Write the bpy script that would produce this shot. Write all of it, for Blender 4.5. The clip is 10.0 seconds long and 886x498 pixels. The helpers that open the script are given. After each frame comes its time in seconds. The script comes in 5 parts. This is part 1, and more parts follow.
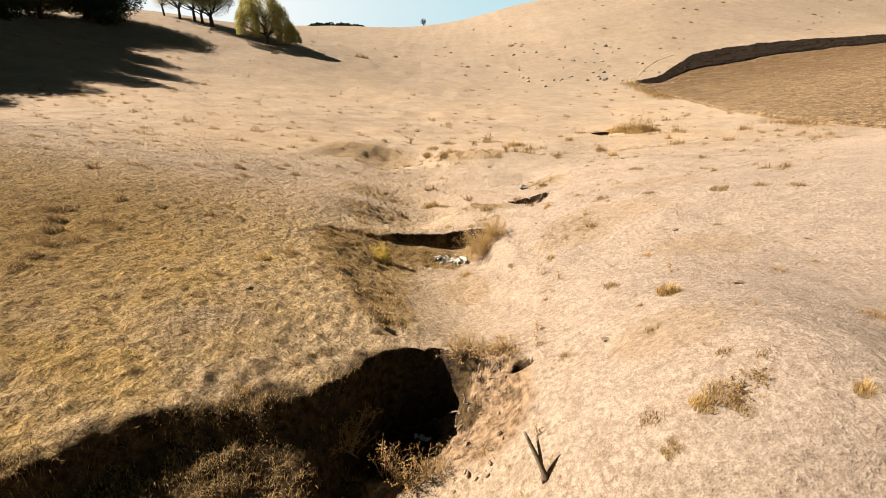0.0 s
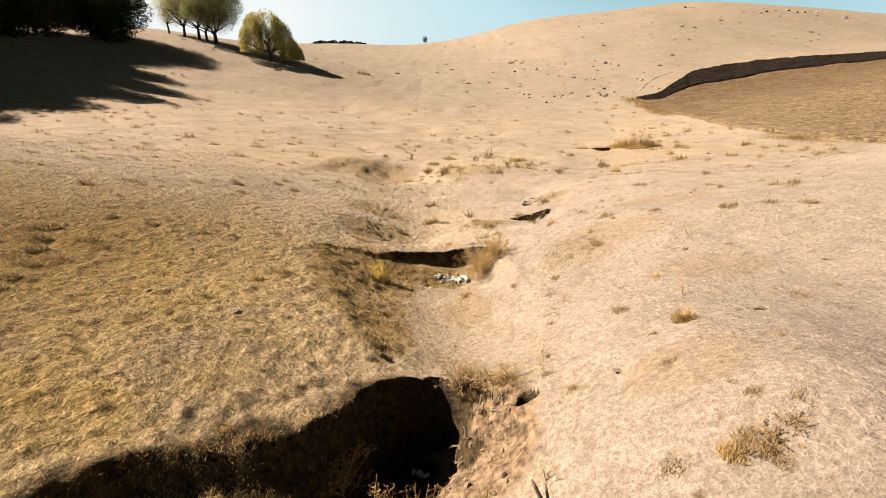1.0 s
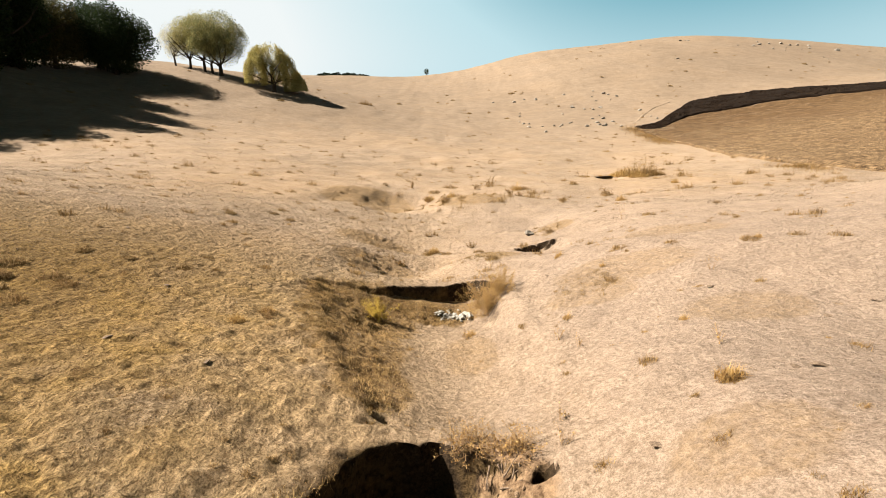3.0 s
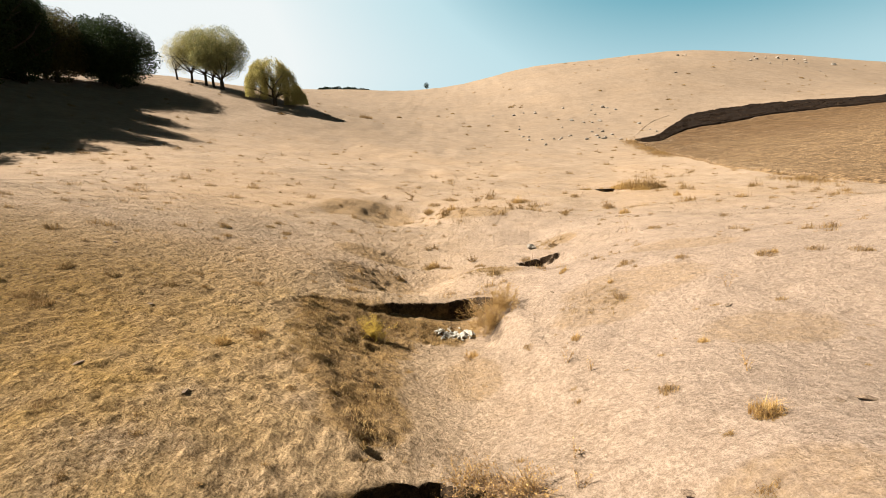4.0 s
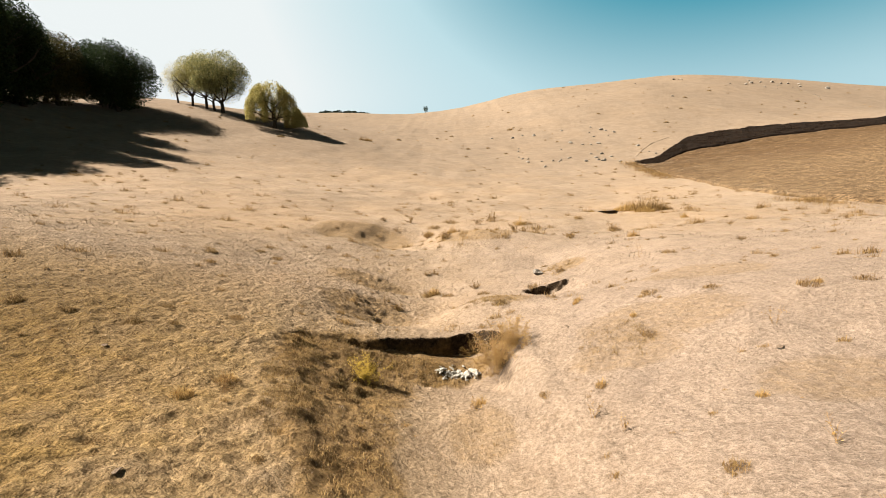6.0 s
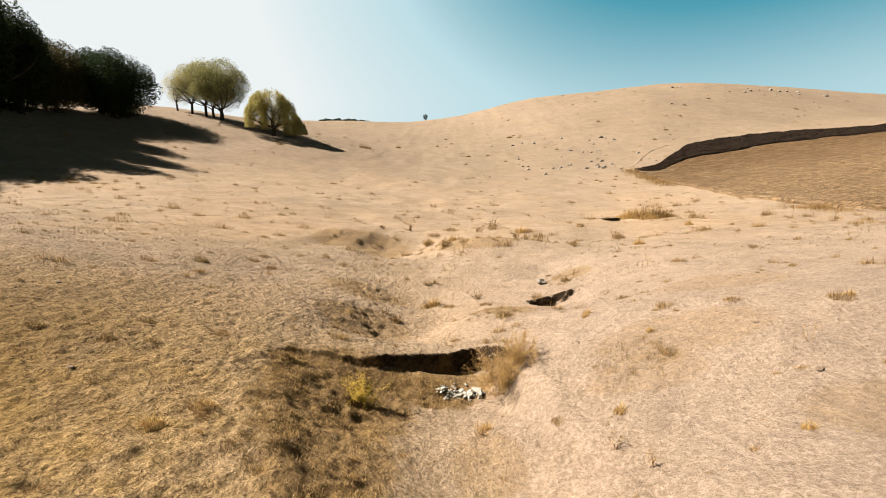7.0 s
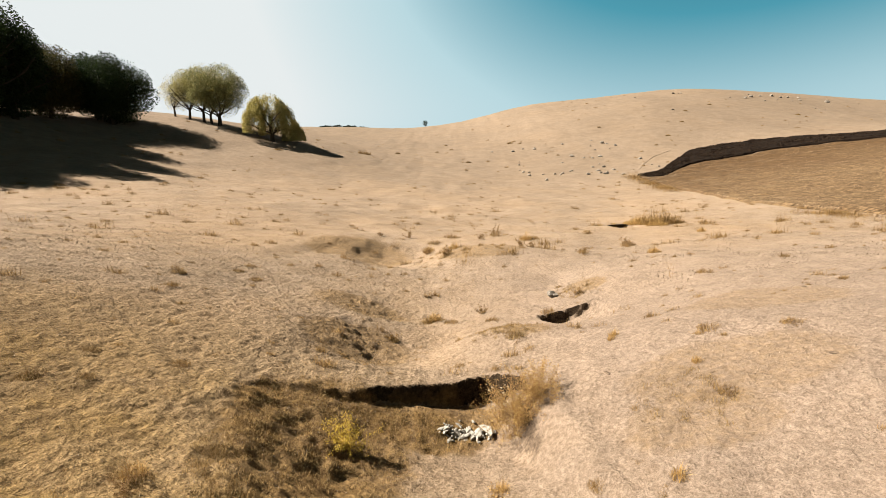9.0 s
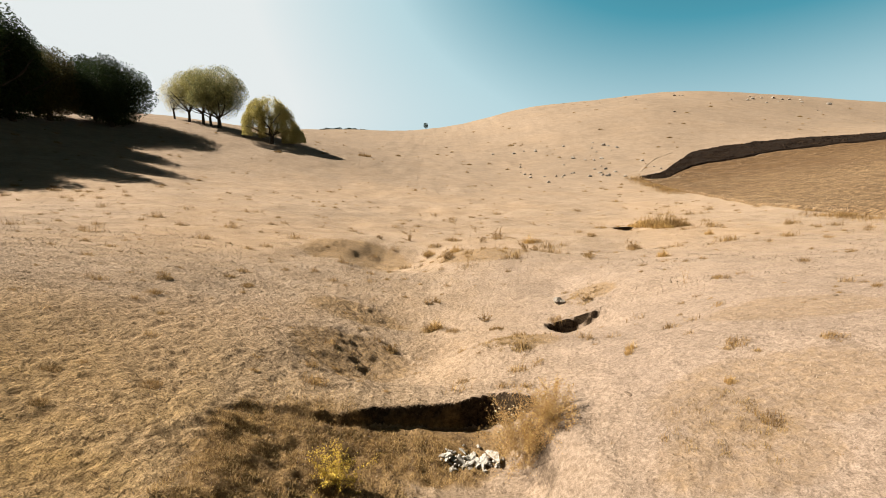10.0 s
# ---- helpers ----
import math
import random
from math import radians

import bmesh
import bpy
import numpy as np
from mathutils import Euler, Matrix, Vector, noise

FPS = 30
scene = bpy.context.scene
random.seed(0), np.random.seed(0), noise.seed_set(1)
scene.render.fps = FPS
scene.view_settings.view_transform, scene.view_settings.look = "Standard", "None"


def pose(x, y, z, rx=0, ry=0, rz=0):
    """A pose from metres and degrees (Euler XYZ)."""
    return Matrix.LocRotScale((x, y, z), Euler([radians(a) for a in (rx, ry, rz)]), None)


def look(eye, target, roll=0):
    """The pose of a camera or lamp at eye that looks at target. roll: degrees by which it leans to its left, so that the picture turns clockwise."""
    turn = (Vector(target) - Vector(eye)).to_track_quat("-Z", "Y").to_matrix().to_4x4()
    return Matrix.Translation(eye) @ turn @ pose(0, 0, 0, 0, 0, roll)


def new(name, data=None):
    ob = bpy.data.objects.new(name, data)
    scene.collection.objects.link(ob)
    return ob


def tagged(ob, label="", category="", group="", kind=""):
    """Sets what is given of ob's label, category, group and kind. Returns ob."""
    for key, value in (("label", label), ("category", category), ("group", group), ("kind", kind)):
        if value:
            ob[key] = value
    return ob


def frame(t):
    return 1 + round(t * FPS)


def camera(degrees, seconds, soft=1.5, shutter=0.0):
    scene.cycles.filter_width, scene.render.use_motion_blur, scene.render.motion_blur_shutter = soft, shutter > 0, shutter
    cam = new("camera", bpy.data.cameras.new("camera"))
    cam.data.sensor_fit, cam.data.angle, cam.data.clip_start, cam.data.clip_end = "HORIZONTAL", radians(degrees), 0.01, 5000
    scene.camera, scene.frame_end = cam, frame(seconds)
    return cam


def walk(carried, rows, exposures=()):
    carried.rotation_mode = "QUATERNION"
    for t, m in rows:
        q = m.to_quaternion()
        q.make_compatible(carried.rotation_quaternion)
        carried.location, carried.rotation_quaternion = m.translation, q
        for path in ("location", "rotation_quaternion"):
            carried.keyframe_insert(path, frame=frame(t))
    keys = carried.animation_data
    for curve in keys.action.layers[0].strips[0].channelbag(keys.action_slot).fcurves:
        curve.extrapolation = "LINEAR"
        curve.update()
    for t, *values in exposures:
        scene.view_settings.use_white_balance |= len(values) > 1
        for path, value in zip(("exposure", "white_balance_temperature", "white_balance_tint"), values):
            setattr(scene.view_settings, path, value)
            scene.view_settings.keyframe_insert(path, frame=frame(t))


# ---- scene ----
# a drone gliding up the valley, lifting its view as it goes: seconds, x, y, z, tilt from straight down, lean, heading
cam = camera(88.8, 10.0, soft=0.8)
PATH = [
    (0, 0.000, 0.002, 4.999, 70.91, 0.06, -0.01),
    (0.5, 0.014, 0.182, 4.987, 71.89, 0.05, 0.09),
    (1, 0.024, 0.362, 4.983, 72.75, 0.04, 0.16),
    (1.5, 0.029, 0.546, 4.972, 73.65, 0.03, 0.22),
    (2, 0.031, 0.736, 4.959, 74.54, 0.02, 0.26),
    (2.5, 0.029, 0.936, 4.941, 75.39, 0.02, 0.28),
    (4, 0.008, 1.599, 4.875, 77.81, -0.01, 0.27),
    (4.5, -0.004, 1.836, 4.851, 78.55, -0.02, 0.25),
    (5, -0.017, 2.090, 4.833, 79.29, -0.03, 0.23),
    (5.5, -0.031, 2.358, 4.823, 79.94, -0.04, 0.20),
    (6, -0.046, 2.640, 4.803, 80.54, -0.05, 0.17),
    (7.5, -0.093, 3.564, 4.724, 81.80, -0.09, 0.11),
    (8, -0.108, 3.895, 4.699, 81.99, -0.10, 0.10),
    (8.5, -0.122, 4.239, 4.674, 82.14, -0.11, 0.10),
    (9, -0.134, 4.588, 4.650, 82.30, -0.12, 0.11),
    (9.5, -0.145, 4.945, 4.627, 82.46, -0.14, 0.14),
    (10, -0.154, 5.307, 4.608, 82.62, -0.15, 0.18),
]
walk(cam, [(t, pose(x, y, z, tilt, 0, heading) @ pose(0, 0, 0, 0, 0, lean)) for t, x, y, z, tilt, lean, heading in PATH],
     exposures=((0.0, 2.47), (4.5, 2.42), (7.5, 2.36), (10.0, 2.28)))


# ---- daylight: an afternoon sun behind the wood, clear sky ----
SUN_HIGH, SUN_AWAY = 42.0, 83.0  # degrees above the horizon; degrees west of the valley's line
world = bpy.data.worlds.new("sky")
scene.world = world
world.use_nodes = True
nt = world.node_tree
sky = nt.nodes.new("ShaderNodeTexSky")
sky.sky_type, sky.sun_disc = "NISHITA", False
sky.sun_elevation, sky.sun_rotation = radians(SUN_HIGH), radians(-SUN_AWAY)
sky.air_density, sky.dust_density, sky.ozone_density = 1.0, 5.0, 1.6
# a deep teal sky that pales towards the sun and the horizon, by the sky model's own brightness
split = nt.nodes.new("ShaderNodeSeparateColor")
nt.links.new(sky.outputs["Color"], split.inputs[0])
span = nt.nodes.new("ShaderNodeMapRange")
span.inputs["From Min"].default_value, span.inputs["From Max"].default_value = 0.8, 3.0
nt.links.new(split.outputs["Red"], span.inputs["Value"])
tones = nt.nodes.new("ShaderNodeValToRGB")
while len(tones.color_ramp.elements) < 5:
    tones.color_ramp.elements.new(0.5)
for stop, (at, col) in zip(tones.color_ramp.elements, ((0.0, (0.016, 0.120, 0.175)), (0.12, (0.019, 0.152, 0.218)), (0.30, (0.085, 0.36, 0.47)), (0.52, (0.54, 0.76, 0.82)), (0.95, (0.88, 0.93, 0.93)))):
    stop.position, stop.color = at, (*col, 1)
nt.links.new(span.outputs[0], tones.inputs["Fac"])
# the clear sky deepens towards the zenith
way = nt.nodes.new("ShaderNodeSeparateXYZ")
nt.links.new(nt.nodes.new("ShaderNodeTexCoord").outputs["Generated"], way.inputs[0])
high = nt.nodes.new("ShaderNodeMapRange")
for key, v in (("From Min", 0.38), ("From Max", 0.65), ("To Min", 1.0), ("To Max", 0.05)):
    high.inputs[key].default_value = v
nt.links.new(way.outputs["Z"], high.inputs["Value"])
deep = nt.nodes.new("ShaderNodeVectorMath")
deep.operation = "SCALE"
nt.links.new(tones.outputs["Color"], deep.inputs[0])
nt.links.new(high.outputs[0], deep.inputs["Scale"])
nt.links.new(deep.outputs[0], nt.nodes["Background"].inputs["Color"])
nt.nodes["Background"].inputs["Strength"].default_value = 0.185

sun = new("sun", bpy.data.lights.new("sun", "SUN"))
sun.data.energy, sun.data.angle, sun.data.color = 5.0, radians(0.53), (1.0, 0.955, 0.88)
a, e = radians(SUN_AWAY), radians(SUN_HIGH)
sun.matrix_world = look((0, 0, 0), (math.sin(a) * math.cos(e), -math.cos(a) * math.cos(e), -math.sin(e)))


# ---- materials ----
def material(name, rough=0.9, metal=0.0):
    m = bpy.data.materials.new(name)
    m.use_nodes = True
    b = m.node_tree.nodes["Principled BSDF"]
    b.inputs["Roughness"].default_value, b.inputs["Metallic"].default_value = rough, metal
    b.inputs["Specular IOR Level"].default_value = 0.04 if rough > 0.7 else 0.4
    return m, m.node_tree, b


def node(nt, kind, **values):
    n = nt.nodes.new(kind)
    for key, v in values.items():
        n.inputs[key].default_value = v
    return n


def noise_of(nt, scale, detail=5.0, rough=0.6, stretch=None):
    co = nt.nodes.new("ShaderNodeTexCoord").outputs["Object"]
    if stretch:
        mp = nt.nodes.new("ShaderNodeMapping")
        mp.inputs["Scale"].default_value = stretch
        nt.links.new(co, mp.inputs["Vector"])
        co = mp.outputs["Vector"]
    n = node(nt, "ShaderNodeTexNoise", Scale=scale, Detail=detail, Roughness=rough)
    nt.links.new(co, n.inputs["Vector"])
    return n.outputs["Fac"]


def ramp(nt, fac, *stops):
    r = nt.nodes.new("ShaderNodeValToRGB")
    el = r.color_ramp.elements
    while len(el) < len(stops):
        el.new(0.5)
    for s, (at, col) in zip(el, stops):
        s.position, s.color = at, (*col, 1) if len(col) == 3 else col
    nt.links.new(fac, r.inputs["Fac"])
    return r.outputs["Color"]


def mixed(nt, fac, a, b, blend="MIX"):
    m = nt.nodes.new("ShaderNodeMix")
    m.data_type, m.blend_type = "RGBA", blend
    for socket, v in ((m.inputs["Factor"], fac), (m.inputs[6], a), (m.inputs[7], b)):
        if isinstance(v, (int, float)):
            socket.default_value = v
        elif isinstance(v, tuple):
            socket.default_value = (*v, 1)
        else:
            nt.links.new(v, socket)
    return m.outputs[2]


def bumped(nt, b, fac, strength, distance):
    n = node(nt, "ShaderNodeBump", Strength=strength, Distance=distance)
    nt.links.new(fac, n.inputs["Height"])
    nt.links.new(n.outputs["Normal"], b.inputs["Normal"])


def grey(v):
    return (v, v, v)


def plain(name, dark, light, scale=8.0, rough=0.9, bump=0.4, depth=0.01, metal=0.0, island=0.0):
    """Two tones mixed by noise at two scales, with a little relief; island: how far separate pieces differ."""
    m, nt, b = material(name, rough, metal)
    big, fine = noise_of(nt, scale * 0.25, 3), noise_of(nt, scale * 3, 6)
    col = mixed(nt, ramp(nt, fine, (0.35, grey(0)), (0.68, grey(1))), dark, light)
    col = mixed(nt, 0.5, col, ramp(nt, big, (0.3, grey(0.45)), (0.7, grey(1.0))), "MULTIPLY")
    if island:
        geo = nt.nodes.new("ShaderNodeNewGeometry")
        tone = ramp(nt, geo.outputs["Random Per Island"], (0.0, grey(1 - island)), (1.0, grey(1.0)))
        col = mixed(nt, 1.0, col, tone, "MULTIPLY")
    nt.links.new(col, b.inputs["Base Color"])
    if bump:
        bumped(nt, b, fine, bump, depth)
    return m


def blade_material(name, *tones, sheen=0.35):
    """Dry or green blades and leaves: a tone for each separate piece, some light let through."""
    m, nt, b = material(name, 0.75)
    geo = nt.nodes.new("ShaderNodeNewGeometry")
    stops = [(i / max(1, len(tones) - 1), t) for i, t in enumerate(tones)]
    col = ramp(nt, geo.outputs["Random Per Island"], *stops)
    patch = ramp(nt, noise_of(nt, 0.55, 4), (0.35, grey(0.72)), (0.65, grey(1.0)))
    col = mixed(nt, 1.0, col, patch, "MULTIPLY")
    nt.links.new(col, b.inputs["Base Color"])
    thin = nt.nodes.new("ShaderNodeBsdfTranslucent")
    nt.links.new(col, thin.inputs["Color"])
    add = node(nt, "ShaderNodeMixShader", Fac=sheen)
    nt.links.new(b.outputs[0], add.inputs[1])
    nt.links.new(thin.outputs[0], add.inputs[2])
    nt.links.new(add.outputs[0], nt.nodes["Material Output"].inputs["Surface"])
    return m


# thin browner patches in the pale turf of the east flank: place and half-widths on the plan
PATCHES = ((3.9, 10.6, 1.5, 0.9), (2.9, 9.6, 0.9, 0.6), (0.5, 8.6, 0.5, 0.8), (4.6, 7.6, 0.9, 0.7), (2.4, 4.2, 0.6, 0.5), (6.3, 13.5, 1.6, 1.1))


def turf_material():
    """Grazed, burnt-dry turf: straw patches, greyer thatch, earth with shade put into its colour where steep."""
    m, nt, b = material("dry_turf", 0.95)
    wide, mid = noise_of(nt, 0.09, 4, 0.55), noise_of(nt, 0.9, 5, 0.6)
    fine, grain = noise_of(nt, 15.0, 6, 0.7), noise_of(nt, 60.0, 4, 0.7)
    straw = mixed(nt, ramp(nt, fine, (0.35, grey(0)), (0.63, grey(1))), STRAW_DARK, STRAW_LIGHT)
    straw = mixed(nt, ramp(nt, mid, (0.42, grey(0)), (0.72, grey(0.35))), straw, STRAW_GREY)
    straw = mixed(nt, ramp(nt, wide, (0.42, grey(0)), (0.68, grey(0.35))), straw, STRAW_RED)
    # golden-brown turf west of the gully, darkened for its slope away from the sun
    where = nt.nodes.new("ShaderNodeSeparateXYZ")
    nt.links.new(nt.nodes.new("ShaderNodeTexCoord").outputs["Object"], where.inputs[0])
    west = node(nt, "ShaderNodeMapRange")
    for key, v in (("From Min", 1.0), ("From Max", -3.4), ("To Min", 0.0), ("To Max", 1.0)):
        west.inputs[key].default_value = v
    nt.links.new(where.outputs["X"], west.inputs["Value"])
    low = node(nt, "ShaderNodeMapRange")
    for key, v in (("From Min", 34.0), ("From Max", 13.0), ("To Min", 0.0), ("To Max", 1.0)):
        low.inputs[key].default_value = v
    nt.links.new(where.outputs["Y"], low.inputs["Value"])
    flank = nt.nodes.new("ShaderNodeMath")
    flank.operation = "MULTIPLY"
    nt.links.new(west.outputs[0], flank.inputs[0])
    nt.links.new(low.outputs[0], flank.inputs[1])
    near = node(nt, "ShaderNodeMapRange")
    for key, v in (("From Min", 8.0), ("From Max", 15.0), ("To Min", 1.0), ("To Max", 0.08)):
        near.inputs[key].default_value = v
    nt.links.new(where.outputs["Y"], near.inputs["Value"])
    thick = nt.nodes.new("ShaderNodeMath")
    thick.operation = "MULTIPLY"
    nt.links.new(flank.outputs[0], thick.inputs[0])
    nt.links.new(near.outputs[0], thick.inputs[1])
    west_tone = mixed(nt, thick.outputs[0], grey(0), ramp(nt, mid, (0.3, grey(0.3)), (0.62, grey(0.9))))
    straw = mixed(nt, west_tone, straw, mixed(nt, ramp(nt, fine, (0.36, grey(0)), (0.64, grey(1))), (0.112, 0.0625, 0.0150), (0.290, 0.1790, 0.0570)))
    # browner still higher up that flank, grazing-light shade put into the colour
    slope_dim = node(nt, "ShaderNodeMapRange")
    for key, v in (("From Min", -3.2), ("From Max", -6.5), ("To Min", 0.0), ("To Max", 0.9)):
        slope_dim.inputs[key].default_value = v
    nt.links.new(where.outputs["X"], slope_dim.inputs["Value"])
    brown = nt.nodes.new("ShaderNodeMath")
    brown.operation = "MULTIPLY"
    nt.links.new(slope_dim.outputs[0], brown.inputs[0])
    nt.links.new(thick.outputs[0], brown.inputs[1])
    straw = mixed(nt, brown.outputs[0], straw, mixed(nt, ramp(nt, fine, (0.36, grey(0)), (0.64, grey(1))), (0.058, 0.0310, 0.0065), (0.160, 0.0930, 0.0260)))
    # paler bleached turf on the east flank; far hills duller, haze painted in
    east = node(nt, "ShaderNodeMapRange")
    for key, v in (("From Min", -0.8), ("From Max", 2.8), ("To Min", 0.0), ("To Max", 0.8)):
        east.inputs[key].default_value = v
    nt.links.new(where.outputs["X"], east.inputs["Value"])
    bleach = nt.nodes.new("ShaderNodeMath")
    bleach.operation = "MULTIPLY"
    nt.links.new(east.outputs[0], bleach.inputs[0])
    nt.links.new(low.outputs[0], bleach.inputs[1])
    straw = mixed(nt, bleach.outputs[0], straw, mixed(nt, ramp(nt, fine, (0.34, grey(0)), (0.64, grey(1))), (0.140, 0.098, 0.069), (0.228, 0.168, 0.124)))
    away = node(nt, "ShaderNodeMapRange")
    for key, v in (("From Min", 35.0), ("From Max", 100.0), ("To Min", 0.0), ("To Max", 0.75)):
        away.inputs[key].default_value = v
    nt.links.new(where.outputs["Y"], away.inputs["Value"])
    straw = mixed(nt, away.outputs[0], straw, mixed(nt, mid, (0.115, 0.0800, 0.0510), (0.172, 0.1270, 0.0880)))
    straw = mixed(nt, 0.45, straw, ramp(nt, grain, (0.34, grey(0.40)), (0.56, grey(1.0))), "MULTIPLY")
    for size, low_tone in ((2.4, 0.85), (0.35, 0.86), (0.05, 0.90)):
        straw = mixed(nt, 1.0, straw, ramp(nt, noise_of(nt, size, 6, 0.7), (0.36, grey(low_tone)), (0.56, grey(1.0))), "MULTIPLY")
    # dark specks between tufts, earth and painted crevice shade, mostly on the western flank
    gap = ramp(nt, noise_of(nt, 12.0, 3, 0.55, (0.75, 1.5, 1.0)), (0.33, grey(1)), (0.41, grey(0)))
    amount = nt.nodes.new("ShaderNodeMath")
    amount.operation = "MULTIPLY_ADD"
    nt.links.new(flank.outputs[0], amount.inputs[0])
    amount.inputs[1].default_value, amount.inputs[2].default_value = 0.6, 0.12
    straw = mixed(nt, mixed(nt, amount.outputs[0], grey(0), gap), straw, (0.045, 0.025, 0.009))
    # steep ground gets near-black earth; the torn walls' shade is in its colour
    earth = mixed(nt, ramp(nt, fine, (0.35, grey(0)), (0.65, grey(1))), SHADED_EARTH_DARK, SHADED_EARTH_LIGHT)
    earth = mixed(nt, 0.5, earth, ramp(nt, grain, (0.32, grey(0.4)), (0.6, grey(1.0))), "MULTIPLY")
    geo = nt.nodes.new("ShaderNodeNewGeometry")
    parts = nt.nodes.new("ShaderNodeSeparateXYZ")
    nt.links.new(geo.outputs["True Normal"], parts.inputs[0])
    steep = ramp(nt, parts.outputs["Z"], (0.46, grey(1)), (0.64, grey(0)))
    place = nt.nodes.new("ShaderNodeTexCoord").outputs["Object"]
    tear = noise_of(nt, 3.0, 6, 0.7)

    def torn_patch(cx, cy, rx, ry):
        """One inside a ragged oval on the plan, nought outside."""
        off = nt.nodes.new("ShaderNodeMapping")
        off.inputs["Location"].default_value, off.inputs["Scale"].default_value = (-cx / rx, -cy / ry, 0), (1 / rx, 1 / ry, 0)
        nt.links.new(place, off.inputs["Vector"])
        far = nt.nodes.new("ShaderNodeVectorMath")
        far.operation = "LENGTH"
        nt.links.new(off.outputs["Vector"], far.inputs[0])
        torn = nt.nodes.new("ShaderNodeMath")
        torn.operation = "MULTIPLY_ADD"
        nt.links.new(tear, torn.inputs[0])
        torn.inputs[1].default_value = 0.6
        nt.links.new(far.outputs["Value"], torn.inputs[2])
        close = node(nt, "ShaderNodeMapRange")
        close.inputs["From Min"].default_value, close.inputs["From Max"].default_value = 1.35, 1.15
        nt.links.new(torn.outputs[0], close.inputs["Value"])
        return close.outputs[0]

    clumps = noise_of(nt, 9.0, 6, 0.7)
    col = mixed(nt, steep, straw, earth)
    brown_turf = mixed(nt, ramp(nt, clumps, (0.36, grey(0)), (0.64, grey(1))), (0.055, 0.0305, 0.0105), (0.185, 0.1110, 0.0430))
    # brown growth of hollows and banks, their shading partly put into its tone
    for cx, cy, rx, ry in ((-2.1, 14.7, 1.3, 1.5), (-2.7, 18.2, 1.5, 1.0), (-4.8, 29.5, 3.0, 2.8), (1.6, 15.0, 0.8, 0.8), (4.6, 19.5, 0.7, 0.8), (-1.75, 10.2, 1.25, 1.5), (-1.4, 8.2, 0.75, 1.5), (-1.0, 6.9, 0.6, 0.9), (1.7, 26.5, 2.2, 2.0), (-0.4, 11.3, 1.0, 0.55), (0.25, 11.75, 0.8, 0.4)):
        col = mixed(nt, mixed(nt, 0.75 if cy < 13 else 0.5, grey(0), torn_patch(cx, cy, rx, ry)), col, brown_turf)
    for cx, cy, rx, ry in PATCHES:
        col = mixed(nt, mixed(nt, 0.30, grey(0), torn_patch(cx, cy, rx, ry)), col, brown_turf)
    # shade of the first headcut's floor and bank, painted as near-black soil
    pit_shade = mixed(nt, ramp(nt, clumps, (0.38, grey(0)), (0.66, grey(1))), (0.012, 0.0075, 0.004), (0.075, 0.046, 0.019))
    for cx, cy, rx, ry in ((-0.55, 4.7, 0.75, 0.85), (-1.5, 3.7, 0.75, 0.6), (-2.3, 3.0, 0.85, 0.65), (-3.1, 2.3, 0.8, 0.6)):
        col = mixed(nt, torn_patch(cx, cy, rx, ry), col, pit_shade)
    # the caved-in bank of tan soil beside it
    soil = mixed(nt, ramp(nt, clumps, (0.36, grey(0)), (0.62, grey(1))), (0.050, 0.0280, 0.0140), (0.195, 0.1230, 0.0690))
    # steep crevices and the burrow take the same painted shade
    soil = mixed(nt, ramp(nt, parts.outputs["Z"], (0.35, grey(1)), (0.62, grey(0))), soil, pit_shade)
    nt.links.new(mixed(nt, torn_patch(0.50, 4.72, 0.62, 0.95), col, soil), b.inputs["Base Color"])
    # fine relief: grain everywhere, coarser tufts on the western flank
    tufty = noise_of(nt, 8.0, 5, 0.65)
    weight = nt.nodes.new("ShaderNodeMath")
    weight.operation = "MULTIPLY_ADD"
    nt.links.new(flank.outputs[0], weight.inputs[0])
    weight.inputs[1].default_value, weight.inputs[2].default_value = 3.5, 0.7
    coarse = nt.nodes.new("ShaderNodeMath")
    coarse.operation = "MULTIPLY"
    nt.links.new(tufty, coarse.inputs[0])
    nt.links.new(weight.outputs[0], coarse.inputs[1])
    both = node(nt, "ShaderNodeMath")
    both.operation = "MULTIPLY_ADD"
    nt.links.new(fine, both.inputs[0])
    both.inputs[1].default_value = 1.5
    nt.links.new(coarse.outputs[0], both.inputs[2])
    bumped(nt, b, both.outputs[0], 1.0, 0.045)
    return m


